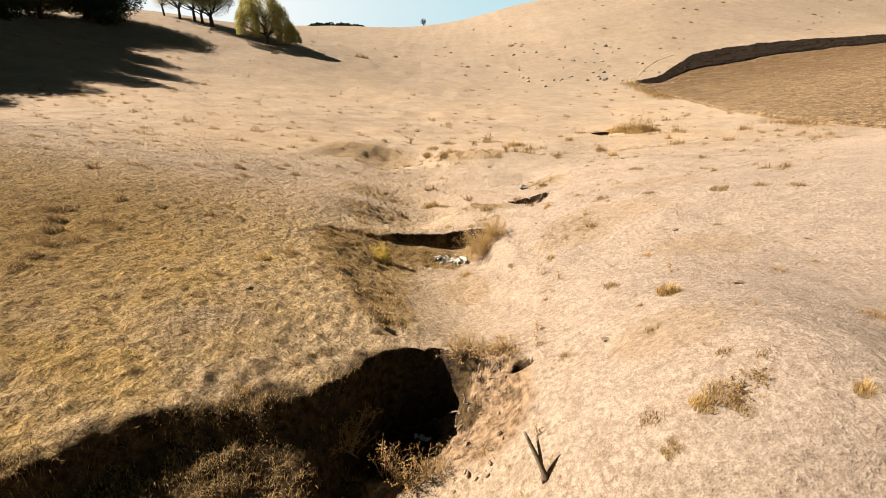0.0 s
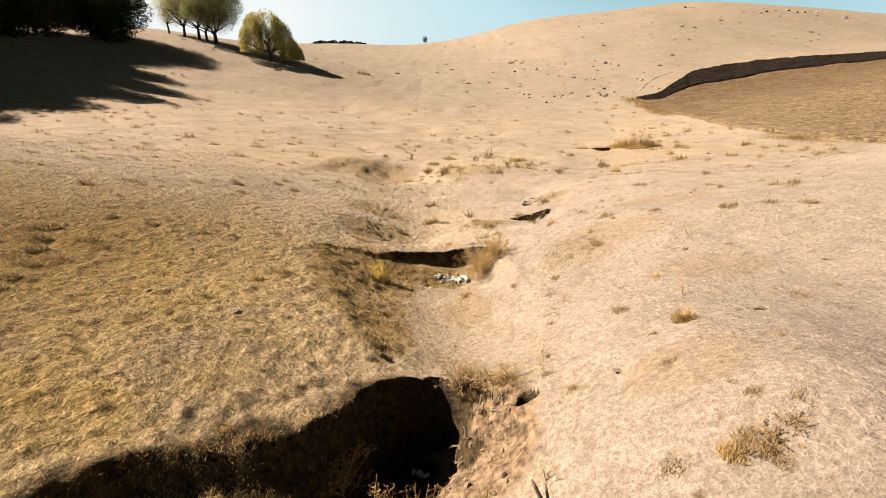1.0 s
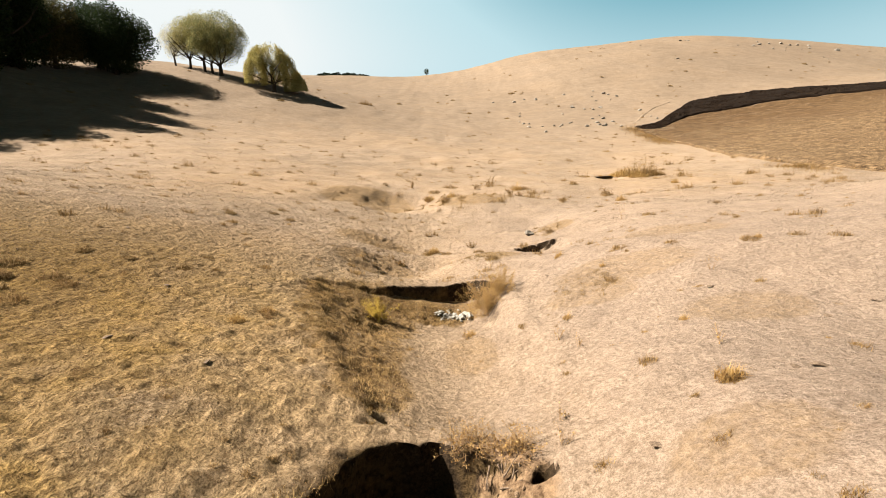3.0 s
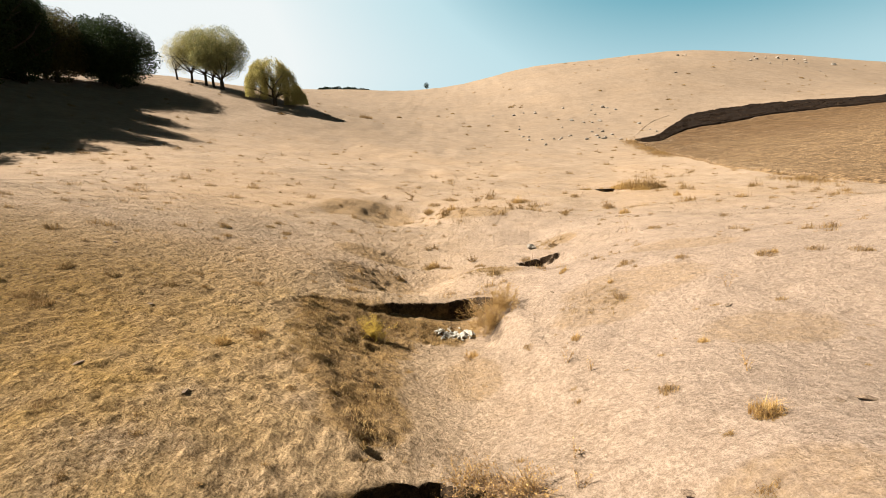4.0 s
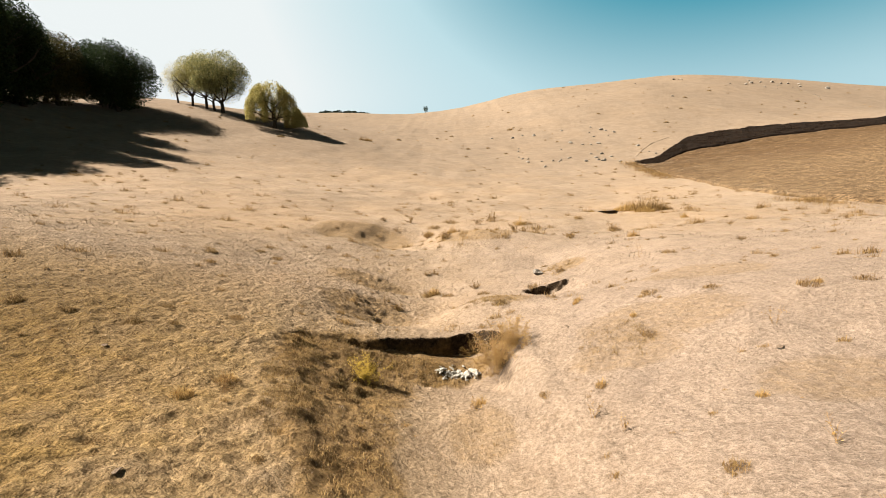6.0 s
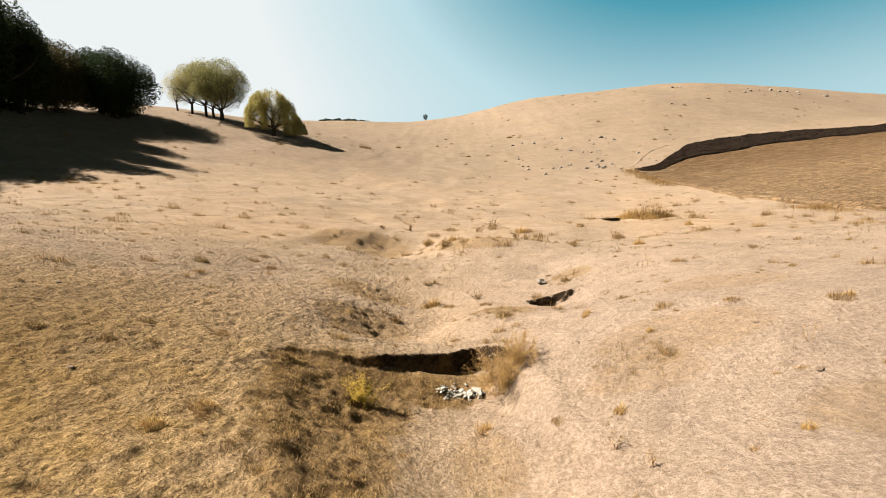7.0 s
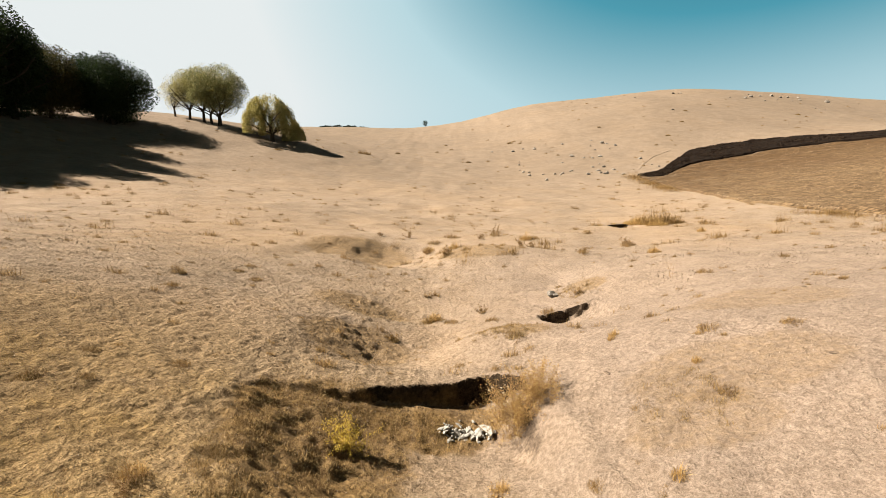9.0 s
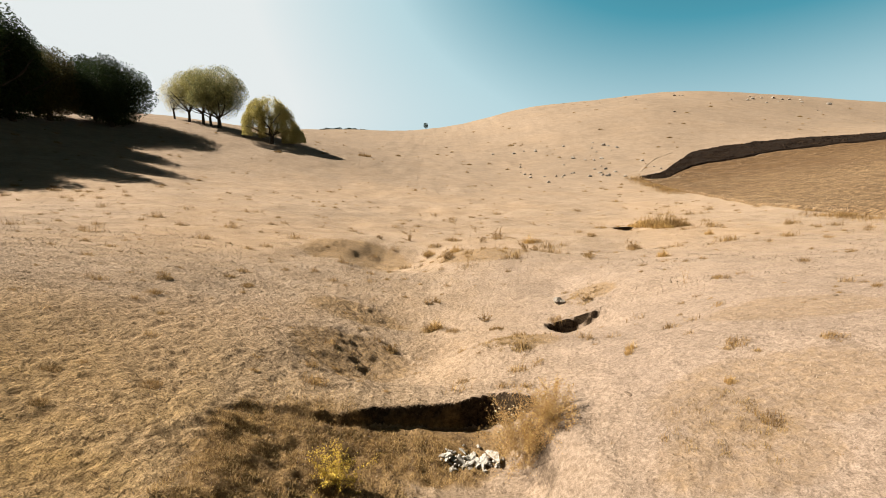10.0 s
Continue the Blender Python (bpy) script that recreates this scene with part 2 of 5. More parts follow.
def stubble_material():
    """Stubble: straw lying in rows over brown earth, with barer patches."""
    m, nt, b = material("stubble", 0.95)
    rows = noise_of(nt, 3.0, 8, 0.95, (0.7, 1.3, 1.0))
    patch, fine = noise_of(nt, 0.035, 4, 0.6), noise_of(nt, 1.1, 6, 0.75)
    col = mixed(nt, ramp(nt, rows, (0.46, grey(0)), (0.56, grey(1))), (0.027, 0.0150, 0.0070), (0.178, 0.114, 0.058))
    col = mixed(nt, ramp(nt, patch, (0.46, grey(0)), (0.62, grey(0.6))), col, (0.0700, 0.0410, 0.0205))
    # harrowed browner ground on the upper half of the field
    where = nt.nodes.new("ShaderNodeSeparateXYZ")
    nt.links.new(nt.nodes.new("ShaderNodeTexCoord").outputs["Object"], where.inputs[0])
    upper = node(nt, "ShaderNodeMapRange")
    for key, v in (("From Min", 62.0), ("From Max", 92.0), ("To Min", 0.0), ("To Max", 0.75)):
        upper.inputs[key].default_value = v
    nt.links.new(where.outputs["Y"], upper.inputs["Value"])
    col = mixed(nt, upper.outputs[0], col, mixed(nt, ramp(nt, fine, (0.36, grey(0)), (0.66, grey(1))), (0.028, 0.0145, 0.0058), (0.078, 0.044, 0.019)))
    col = mixed(nt, 0.6, col, ramp(nt, fine, (0.35, grey(0.4)), (0.62, grey(1))), "MULTIPLY")
    nt.links.new(col, b.inputs["Base Color"])
    bumped(nt, b, rows, 0.3, 0.05)
    return m


STRAW_DARK, STRAW_LIGHT = (0.106, 0.0680, 0.0365), (0.272, 0.1950, 0.1300)
STRAW_GREY, STRAW_RED = (0.3024, 0.2268, 0.168), (0.2576, 0.1596, 0.0812)
SHADED_EARTH_DARK, SHADED_EARTH_LIGHT = (0.010, 0.0065, 0.004), (0.052, 0.033, 0.018)
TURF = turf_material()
GRASS = blade_material("dry_grass", (0.135, 0.094, 0.059), (0.200, 0.145, 0.098), (0.262, 0.199, 0.143), (0.228, 0.171, 0.121), sheen=0.1)
GOLDEN = blade_material("golden_grass", (0.105, 0.057, 0.013), (0.201, 0.116, 0.032), (0.299, 0.187, 0.061), sheen=0.1)
# darker copy of the brown bank grass, with the banks' shade in its tones
RANK_SHADED = blade_material("shaded_rank_grass", (0.032, 0.019, 0.007), (0.069, 0.042, 0.016), (0.122, 0.080, 0.034), sheen=0.05)
RANK = blade_material("rank_grass", (0.094, 0.050, 0.018), (0.198, 0.119, 0.042), (0.291, 0.192, 0.080), sheen=0.05)
BROWN_WEED = blade_material("brown_weed", (0.099, 0.052, 0.018), (0.185, 0.105, 0.037), (0.271, 0.172, 0.068), sheen=0.25)
TUFT = blade_material("dry_tuft", (0.202, 0.101, 0.030), (0.323, 0.188, 0.057), (0.403, 0.269, 0.108), sheen=0.3)
GOLD = blade_material("golden_weed", (0.239, 0.126, 0.040), (0.367, 0.213, 0.066), (0.412, 0.280, 0.120), sheen=0.3)
OCHRE = blade_material("yellow_bloom", (0.340, 0.215, 0.036), (0.502, 0.349, 0.054), (0.412, 0.278, 0.054), sheen=0.3)
DARK_LEAF = blade_material("oak_leaf", (0.0101, 0.0168, 0.0056), (0.0196, 0.0308, 0.0101), (0.028, 0.0364, 0.0112), sheen=0.2)
BROWN_LEAF = blade_material("turning_oak_leaf", (0.028, 0.028, 0.0101), (0.0504, 0.0448, 0.014), (0.0728, 0.056, 0.0168), sheen=0.25)
OLIVE_LEAF = blade_material("olive_leaf", (0.120, 0.112, 0.038), (0.260, 0.225, 0.075), (0.440, 0.370, 0.140), sheen=0.25)
GREEN_LEAF = blade_material("grey_green_leaf", (0.060, 0.072, 0.032), (0.165, 0.155, 0.058), (0.420, 0.350, 0.125), sheen=0.2)
PALE_LEAF = blade_material("pale_leaf", (0.220, 0.190, 0.095), (0.360, 0.310, 0.170), (0.480, 0.420, 0.250), sheen=0.3)
WILLOW_LEAF = blade_material("willow_leaf", (0.175, 0.150, 0.042), (0.345, 0.285, 0.085), (0.530, 0.435, 0.170), sheen=0.2)
BARK = plain("bark", (0.0196, 0.0146, 0.0101), (0.0616, 0.0476, 0.0336), 3.0, bump=0.6, depth=0.05)
STALK = plain("dry_stalk", (0.157, 0.086, 0.039), (0.329, 0.212, 0.102), 25.0, bump=0.2, depth=0.003)
DEAD_WOOD = plain("dead_wood", (0.056, 0.0364, 0.0224), (0.168, 0.1176, 0.0784), 20.0, bump=0.5, depth=0.006)
SEED = plain("pale_seed_head", (0.229, 0.180, 0.109), (0.393, 0.338, 0.251), 40.0, bump=0.3, depth=0.003)
FIELD_STONE = plain("field_stone", (0.084, 0.0672, 0.0504), (0.2464, 0.21, 0.168), 3.0, bump=0.6, depth=0.03)
WHITE_STONE = plain("white_rubble", (0.140, 0.122, 0.095), (0.350, 0.318, 0.268), 14.0, bump=0.5, depth=0.01)
CLOD = plain("earth_clod", (0.0672, 0.0409, 0.0224), (0.2464, 0.168, 0.1036), 14.0, bump=0.6, depth=0.01)
SCRAP = plain("plastic_scrap", (0.353, 0.470, 0.504), (0.655, 0.722, 0.739), 9.0, rough=0.35, bump=0.2, depth=0.01)
PLOUGHED = blade_material("plough_clod", (0.004, 0.0025, 0.0015), (0.02, 0.012, 0.007), (0.034, 0.021, 0.012), sheen=0.0)
STUBBLE = stubble_material()
CUT_STRAW = blade_material("cut_straw", (0.110, 0.069, 0.036), (0.220, 0.152, 0.091), (0.400, 0.300, 0.200), sheen=0.1)
TILTH = plain("ploughed_earth", (0.002, 0.0014, 0.001), (0.019, 0.0110, 0.006), 1.6, bump=1.0, depth=0.3)
FAR_WOOD = plain("far_wood", (0.0168, 0.0252, 0.0168), (0.0336, 0.0448, 0.028), 0.2, bump=0.0)


# ---- the lie of the land ----
def lattice(ix, iy, seed):
    """A fixed random number for each lattice point."""
    h = (ix * 374761393 + iy * 668265263 + seed * 974634653) & 0x7FFFFFFF
    h = ((h ^ (h >> 13)) * 1274126177) & 0x7FFFFFFF
    return ((h ^ (h >> 16)) & 0xFFFF) / 65535.0


def value_noise(x, y, size, seed):
    """Smooth noise from -1 to 1 with bumps of about that size."""
    fx, fy = x / size, y / size
    ix, iy = np.floor(fx).astype(np.int64), np.floor(fy).astype(np.int64)
    tx, ty = fx - ix, fy - iy
    tx, ty = tx * tx * (3 - 2 * tx), ty * ty * (3 - 2 * ty)
    low = lattice(ix, iy, seed) * (1 - tx) + lattice(ix + 1, iy, seed) * tx
    high = lattice(ix, iy + 1, seed) * (1 - tx) + lattice(ix + 1, iy + 1, seed) * tx
    return 2 * (low * (1 - ty) + high * ty) - 1


def step01(a, b, v):
    t = np.clip((v - a) / (b - a), 0, 1)
    return t * t * (3 - 2 * t)


def curve(v, knots, values):
    """A smooth line through a few knots (Catmull-Rom tangents)."""
    k, w = np.asarray(knots, float), np.asarray(values, float)
    slope = np.gradient(w, k)
    v = np.clip(v, k[0], k[-1])
    i = np.clip(np.searchsorted(k, v) - 1, 0, len(k) - 2)
    h = k[i + 1] - k[i]
    t = (v - k[i]) / h
    return ((2 * t**3 - 3 * t**2 + 1) * w[i] + (t**3 - 2 * t**2 + t) * h * slope[i]
            + (3 * t**2 - 2 * t**3) * w[i + 1] + (t**3 - t**2) * h * slope[i + 1])


def hump(x, y, cx, cy, rx, ry, turn=0.0):
    c, s = math.cos(radians(turn)), math.sin(radians(turn))
    a, b = (x - cx) * c + (y - cy) * s, (y - cy) * c - (x - cx) * s
    return np.exp(-((a / rx) ** 2 + (b / ry) ** 2))


# long profiles up the valley: distance, then height along five fans that spread from the mouth
REACH = (8, 15, 28, 42, 70, 110, 150, 200, 280, 420, 900, 2500)
FANS = (-0.97, -0.58, 0.0, 0.474, 0.92)
PROFILES = (
    (2.7, 3.2, 3.4, 5.0, 15.5, 25.5, 31.0, 34.0, 38.0, 46.0, 46.0, 46.0),
    (2.3, 2.4, 2.6, 4.0, 8.2, 21.2, 27.5, 31.0, 36.0, 45.0, 46.0, 46.0),
    (1.4, 0.9, 1.3, 1.7, 3.9, 10.1, 18.8, 30.4, 38.0, 49.5, 52.0, 52.0),
    (2.3, 2.3, 2.0, 2.2, 4.4, 13.0, 29.0, 45.2, 50.0, 45.0, 45.0, 45.0),
    (3.0, 3.2, 2.5, 4.0, 9.0, 17.8, 26.0, 40.9, 46.0, 42.0, 42.0, 42.0),
)


def far_land(x, y):
    d = np.maximum(y - 2.1, 4.0)
    u = np.clip(x / d, FANS[0] - 0.3, FANS[-1] + 0.3)
    rows = np.array([curve(d, REACH, p) for p in PROFILES])
    k = np.asarray(FANS)
    slope = np.gradient(rows, k, axis=0)
    i = np.clip(np.searchsorted(k, u) - 1, 0, len(k) - 2)
    h = k[i + 1] - k[i]
    t = np.clip((u - k[i]) / h, -0.5, 1.5)
    pick = lambda a, j: np.take_along_axis(a, j[None], 0)[0]
    return ((2 * t**3 - 3 * t**2 + 1) * pick(rows, i) + (t**3 - 2 * t**2 + t) * h * pick(slope, i)
            + (3 * t**2 - 2 * t**3) * pick(rows, i + 1) + (t**3 - t**2) * h * pick(slope, i + 1))


def near_land(x, y):
    axis = curve(y, (-30, -8, 2, 5.5, 8, 10, 12, 15, 18, 22, 30), (0.8, 1.3, 1.65, 1.6, 1.42, 1.42, 1.3, 1.1, 0.8, 0.9, 1.3))
    wide = (0.23 - 0.02 * step01(0, -4, x)) * (np.sqrt(x * x + 1.2) - 1.095)
    z = axis + wide
    z = z + 0.85 * hump(x, y, 2.7, 3.0, 1.35, 2.5) + 0.25 * hump(x, y, 3.4, 6.5, 1.6, 2.2) + 0.2 * hump(x, y, -3.2, 5.2, 1.6, 3.5) + 0.32 * hump(x, y, 4.4, 3.2, 1.4, 2.2)
    z = z + 0.22 * hump(x, y, 5.5, 11, 2.6, 3.0, 20) + 0.12 * hump(x, y, 3.6, 12.5, 1.1, 2.4, -20)
    # the trough between the two headcuts: a bank along its west side
    edge = curve(y, (4.5, 5.9, 6.6, 7.4, 8.2, 10, 11.2, 12.5), (-0.8, -0.95, -1.35, -1.7, -2.05, -2.7, -2.95, -2.8))
    bank = step01(5.45, 6.3, y) * (1 - step01(10.0, 11.9, y))
    fall = 0.35 * step01(edge + 0.5, edge - 0.12, x) + 0.65 * step01(edge + 2.0, edge + 0.1, x)
    z = z + bank * 0.16 * fall * np.exp(-np.maximum(edge - x, 0) / 1.8)
    z = z - 0.29 * bank * (1 - fall) * (1 - step01(0.1, 2.6, x))
    return z


def land(x, y):
    """The height of the ground without grain."""
    x, y = np.asarray(x, float), np.asarray(y, float)
    mix = step01(13, 27, y + 0.25 * np.abs(x))
    z = near_land(x, y) * (1 - mix) + far_land(x, y) * mix
    z = z + 3.2 * hump(x, y, 33, 200, 24, 45) + 1.6 * hump(x, y, -45, 190, 25, 30)
    # hollows and hummocks farther up the gully
    z = z - 0.34 * hump(x, y, -1.1, 14.9, 1.2, 1.8, -25) + 0.10 * hump(x, y, -3.1, 14.3, 1.0, 1.6)
    z = z - 0.40 * hump(x, y, -1.2, 18.4, 1.6, 1.6) + 0.14 * hump(x, y, -3.6, 18.6, 1.2, 1.5)
    z = z + 0.24 * hump(x, y, 0.9, 14.6, 1.6, 0.8, 15) + 0.75 * hump(x, y, 1.6, 26.5, 3.2, 3.2) - 0.28 * hump(x, y, -2.6, 27.5, 1.9, 4.5, 15) + 0.2 * hump(x, y, -6.0, 28, 2.0, 5, 10)
    rim = curve(x, (-8.5, -7.0, -5.0, -2.0, 0.0), (28.5, 30.5, 32.2, 33.2, 33.4))
    z = z - 0.42 * step01(0, 3.2, rim - y) * (1 - step01(2.2, 8, rim - y)) * step01(-8.6, -6.5, x) * (1 - step01(-2.2, 0.4, x))
    z = z - 0.35 * hump(x, y, 3.9, 20.9, 1.3, 1.0) - 0.15 * hump(x, y, 9.0, 16.0, 3.5, 3.0) - 0.5 * hump(x, y, 13.5, 15.5, 4.2, 7.0) - 0.3 * hump(x, y, 3.2, 17.5, 2.2, 2.5) - 0.5 * hump(x, y, 9.5, 30, 4.5, 3.0, 10)
    z = z - 0.26 * hump(x, y, 3.9, 15.0, 1.5, 1.3)
    # scarps that face east, away from the sun, above the hollows
    z = z - 0.20 * step01(-3.6, -1.6, x) * (1 - step01(-0.9, 1.2, x)) * step01(12.6, 13.8, y) * (1 - step01(15.6, 17.0, y))
    z = z - 0.34 * step01(-5.6, -3.4, x) * (1 - step01(-2.0, 5.0, x)) * step01(24.0, 26.5, y) * (1 - step01(30.0, 33.0, y))
    # headcut with a black undercut lip, up the east branch
    rim = curve(x, (2.2, 2.7, 3.25, 3.9, 4.5, 4.9), (17.40, 17.48, 17.56, 17.62, 17.65, 17.65)) + 0.06 * value_noise(x, y * 0, 0.3, 41)
    deep = curve(x, (2.55, 2.85, 3.2, 3.7, 4.1, 4.3), (0.0, 0.30, 0.38, 0.30, 0.20, 0.0))
    z = z - deep * step01(0, 0.09, rim - y) * (1 - step01(0.35, 2.2, rim - y))
    rim = 39.72 + 0 * x
    deep = 0.62 * step01(12.5, 12.8, x) * (1 - step01(13.9, 14.2, x))
    z = z - deep * step01(0, 0.07, rim - y) * (1 - step01(0.7, 2.8, rim - y))
    # second headcut
    ragged = (1 - step01(0.9, 1.3, x)) * (0.05 * value_noise(x, y * 0, 0.23, 5) + 0.07 * value_noise(x, y * 0, 0.7, 6))
    rim = ragged + curve(x, (-3.3, -2.85, -2.41, -1.69, -1.32, -0.92, -0.05, 0.42, 1.11, 1.5, 1.75), (10.4, 11.15, 11.42, 11.5, 11.66, 11.88, 12.2, 12.35, 12.1, 11.6, 10.8))
    deep = curve(x, (-3.4, -2.85, -2.4, -1.7, -0.9, 0.0, 0.5, 1.0, 1.25, 1.42, 1.9), (0.0, 0.06, 0.12, 0.24, 0.36, 0.52, 0.66, 0.52, 0.14, 0.0, 0.0))
    z = z - deep * (0.76 * step01(0, 0.12, rim - y) + 0.24 * step01(0.1, 0.9, rim - y)) * (1 - step01(0.9, 3.4, rim - y))
    # first headcut: the deep one at the valley's mouth
    ragged = (1 - step01(0.3, 0.7, x)) * (0.035 * value_noise(x, y, 0.13, 7) + 0.05 * value_noise(x, y, 0.37, 8))
    rim = ragged + curve(x, (-4.8, -3.6, -3.2, -2.9, -2.6, -2.3, -2.0, -1.69, -1.31, -1.02, -0.8, -0.62, -0.34, 0.13, 0.64, 1.04, 1.3),
                         (0.5, 2.3, 2.8, 3.25, 3.58, 3.76, 3.82, 3.98, 4.36, 4.88, 5.32, 5.48, 5.53, 5.50, 5.25, 4.8, 4.3))
    deep = curve(x, (-5.2, -3.4, -2.5, -2.0, -1.3, -0.8, 0.0, 0.35, 0.7, 0.95, 1.2), (0.0, 0.70, 0.78, 0.80, 0.86, 1.25, 1.08, 0.72, 0.40, 0.16, 0.0))
    soft = curve(x, (-3.2, -2.2, -1.2, -0.8, 0.1, 0.6, 1.1), (0.25, 0.22, 0.2, 0.09, 0.08, 0.2, 0.5))
    lower = 0.62 * (1 - step01(-1.3, -1.0, x))
    deep = deep * (1 - 0.35 * step01(0.5, 1.5, rim - y) * step01(-1.5, -1.0, x))
    fall = (1 - lower) * step01(0, 1, (rim - y) / soft) + lower * step01(0.05, 1.9, rim - y)
    caved = step01(0.15, 0.45, x)
    fall = fall * (1 - caved) + caved * (0.3 * step01(0, 0.1, rim - y) + 0.7 * step01(0.05, 0.9, rim - y))
    z = z - deep * fall * step01(-9, -3, y)
    # trodden notches in the trough just above its rim
    for cx, cy, rx, ry, d in ((-0.90, 5.80, 0.12, 0.05, 0.08), (-0.72, 5.95, 0.14, 0.05, 0.08), (-0.86, 6.15, 0.11, 0.05, 0.09), (-0.66, 6.38, 0.15, 0.05, 0.08), (-0.9, 6.5, 0.1, 0.05, 0.08)):
        z = z - d * hump(x, y, cx, cy, rx, ry, 8)
    # a burrow in the rim
    z = z - 0.50 * hump(x, y, 1.0, 4.93, 0.085, 0.07)
    return z


def height(x, y):
    """The ground with its lumps and grain."""
    x, y = np.asarray(x, float), np.asarray(y, float)
    z = land(x, y)
    near = 1 - step01(14, 40, y)
    z = z + (0.05 + 0.10 * step01(20, 60, y)) * value_noise(x, y, 2.6, 11) + 0.022 * value_noise(x, y, 0.8, 12)
    z = z + near * (1 + 0.5 * step01(0.0, -2.5, x)) * (0.010 * value_noise(x, y, 0.31, 13) + 0.018 * value_noise(x, y, 0.14, 14))
    # small tufts of the cropped turf, thickest on the western flank and the gully's banks
    tufted = (0.25 + 0.75 * step01(0.2, -2.0, x)) * (0.55 + 0.45 * value_noise(x, y, 1.3, 22)) * (1 - step01(16, 30, y))
    z = z + tufted * (0.023 * value_noise(x * 0.8, y, 0.085, 23) + 0.022 * value_noise(x * 0.7, y, 0.15, 24))
    crumbs = hump(x, y, 0.45, 4.7, 0.55, 0.9)
    z = z + crumbs * (0.10 * value_noise(x, y, 0.24, 16) + 0.065 * value_noise(x, y, 0.12, 17))
    # tussocky banks and hollows
    rough = hump(x, y, -1.7, 3.6, 1.3, 0.8, 38) + hump(x, y, -1.9, 10.4, 1.0, 1.2) + 0.8 * hump(x, y, -1.6, 8.6, 0.7, 1.4) + hump(x, y, 0.0, 10.9, 0.8, 0.5)
    rough = np.clip(rough + hump(x, y, -2.0, 14.6, 1.1, 1.2) + hump(x, y, -2.3, 18.2, 1.5, 1.0) + 0.8 * hump(x, y, 1.7, 15.5, 0.9, 0.7) + 0.5 * hump(x, y, 4.6, 19.5, 1.0, 1.0), 0, 1)
    z = z + rough * (0.05 * value_noise(x, y, 0.34, 18) + 0.036 * value_noise(x, y, 0.17, 19))
    upper = np.clip(hump(x, y, -4.6, 30, 3.0, 2.6) + 0.3 * hump(x, y, 1.6, 27.5, 2.8, 3.0) + 0.3 * hump(x, y, -1.5, 25, 2, 1.5), 0, 1)
    z = z + upper * (0.10 * value_noise(x, y, 0.8, 20) + 0.07 * value_noise(x, y, 0.4, 21))
    z = z + 0.35 * step01(60, 120, y) * value_noise(x, y, 17, 15)
    return z


# ---- mesh helpers ----
def mesh_of(name, verts, faces, mat, smooth=True):
    me = bpy.data.meshes.new(name)
    me.from_pydata(np.asarray(verts, float).tolist() if len(verts) else [], [], faces if isinstance(faces, list) else faces.tolist())
    me.materials.append(mat)
    if smooth:
        me.polygons.foreach_set("use_smooth", [True] * len(me.polygons))
    me.update()
    return me


def part(name, me, parent, label="", at=None):
    ob = new(name, me)
    ob.parent = parent
    if at is not None:
        ob.matrix_basis = at
    return tagged(ob, label) if label else ob


def thing(name, at, label, category, group="", kind=""):
    """An empty at a thing's base, to carry its parts."""
    ob = new(name)
    ob.empty_display_size = 0.1
    ob.matrix_basis = at
    return tagged(ob, label, category, group, kind)


def gz(x, y):
    return float(height(np.array([x]), np.array([y]))[0])


def on_ground(x, y, sink=0.0, turn=0.0, lean=0.0):
    return pose(x, y, gz(x, y) - sink, lean, 0, turn)


def spread(start, stop, step, reach, growth, slow, slow_to, both):
    """Even steps from start to stop, then ever longer ones out to reach on both sides."""
    mid = list(np.arange(start, stop, step))
    up, s, v = [], step, mid[-1]
    while v < reach[1]:
        s *= slow if v < slow_to else growth
        v += s
        up.append(v)
    down, s, v = [], step, mid[0]
    while v > reach[0]:
        s *= slow if v > -slow_to * both else growth
        v -= s
        down.append(v)
    return np.array(down[::-1] + mid + up)


def draped(name, xs, ys, fn, mat):
    gx, gy = np.meshgrid(xs, ys)
    verts = np.stack([gx.ravel(), gy.ravel(), fn(gx.ravel(), gy.ravel())], 1)
    n, k = len(xs), len(ys)
    i = (np.arange(k - 1)[:, None] * n + np.arange(n - 1)[None]).ravel()
    faces = np.stack([i, i + 1, i + n + 1, i + n], 1)
    me = bpy.data.meshes.new(name)
    me.vertices.add(len(verts))
    me.vertices.foreach_set("co", verts.astype(np.float32).ravel())
    me.loops.add(faces.size)
    me.loops.foreach_set("vertex_index", faces.astype(np.int32).ravel())
    me.polygons.add(len(faces))
    me.polygons.foreach_set("loop_start", np.arange(len(faces), dtype=np.int32) * 4)
    # torn earth walls stay sharp
    e1, e2 = verts[faces[:, 2]] - verts[faces[:, 0]], verts[faces[:, 3]] - verts[faces[:, 1]]
    up = np.cross(e1, e2)
    up /= np.linalg.norm(up, axis=1)[:, None]
    me.polygons.foreach_set("use_smooth", ((up[:, 2] > 0.5) | (np.abs(up[:, 0]) > 0.3)).tolist())
    me.materials.append(mat)
    me.update(calc_edges=True)
    me.validate()
    return me


# ---- the ground: one sheet out to the horizon ----
xs = spread(-5.4, 2.6, 0.031, (-2400, 2400), 1.045, 1.016, 18, 1)
ys = spread(2.2, 13.0, 0.031, (-400, 2600), 1.045, 1.010, 44, 0)
ys = np.sort(np.concatenate([ys, (39.60, 39.64, 39.66, 39.69, 39.715, 39.735)]))
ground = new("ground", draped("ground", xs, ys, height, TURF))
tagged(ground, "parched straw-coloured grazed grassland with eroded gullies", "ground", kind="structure")


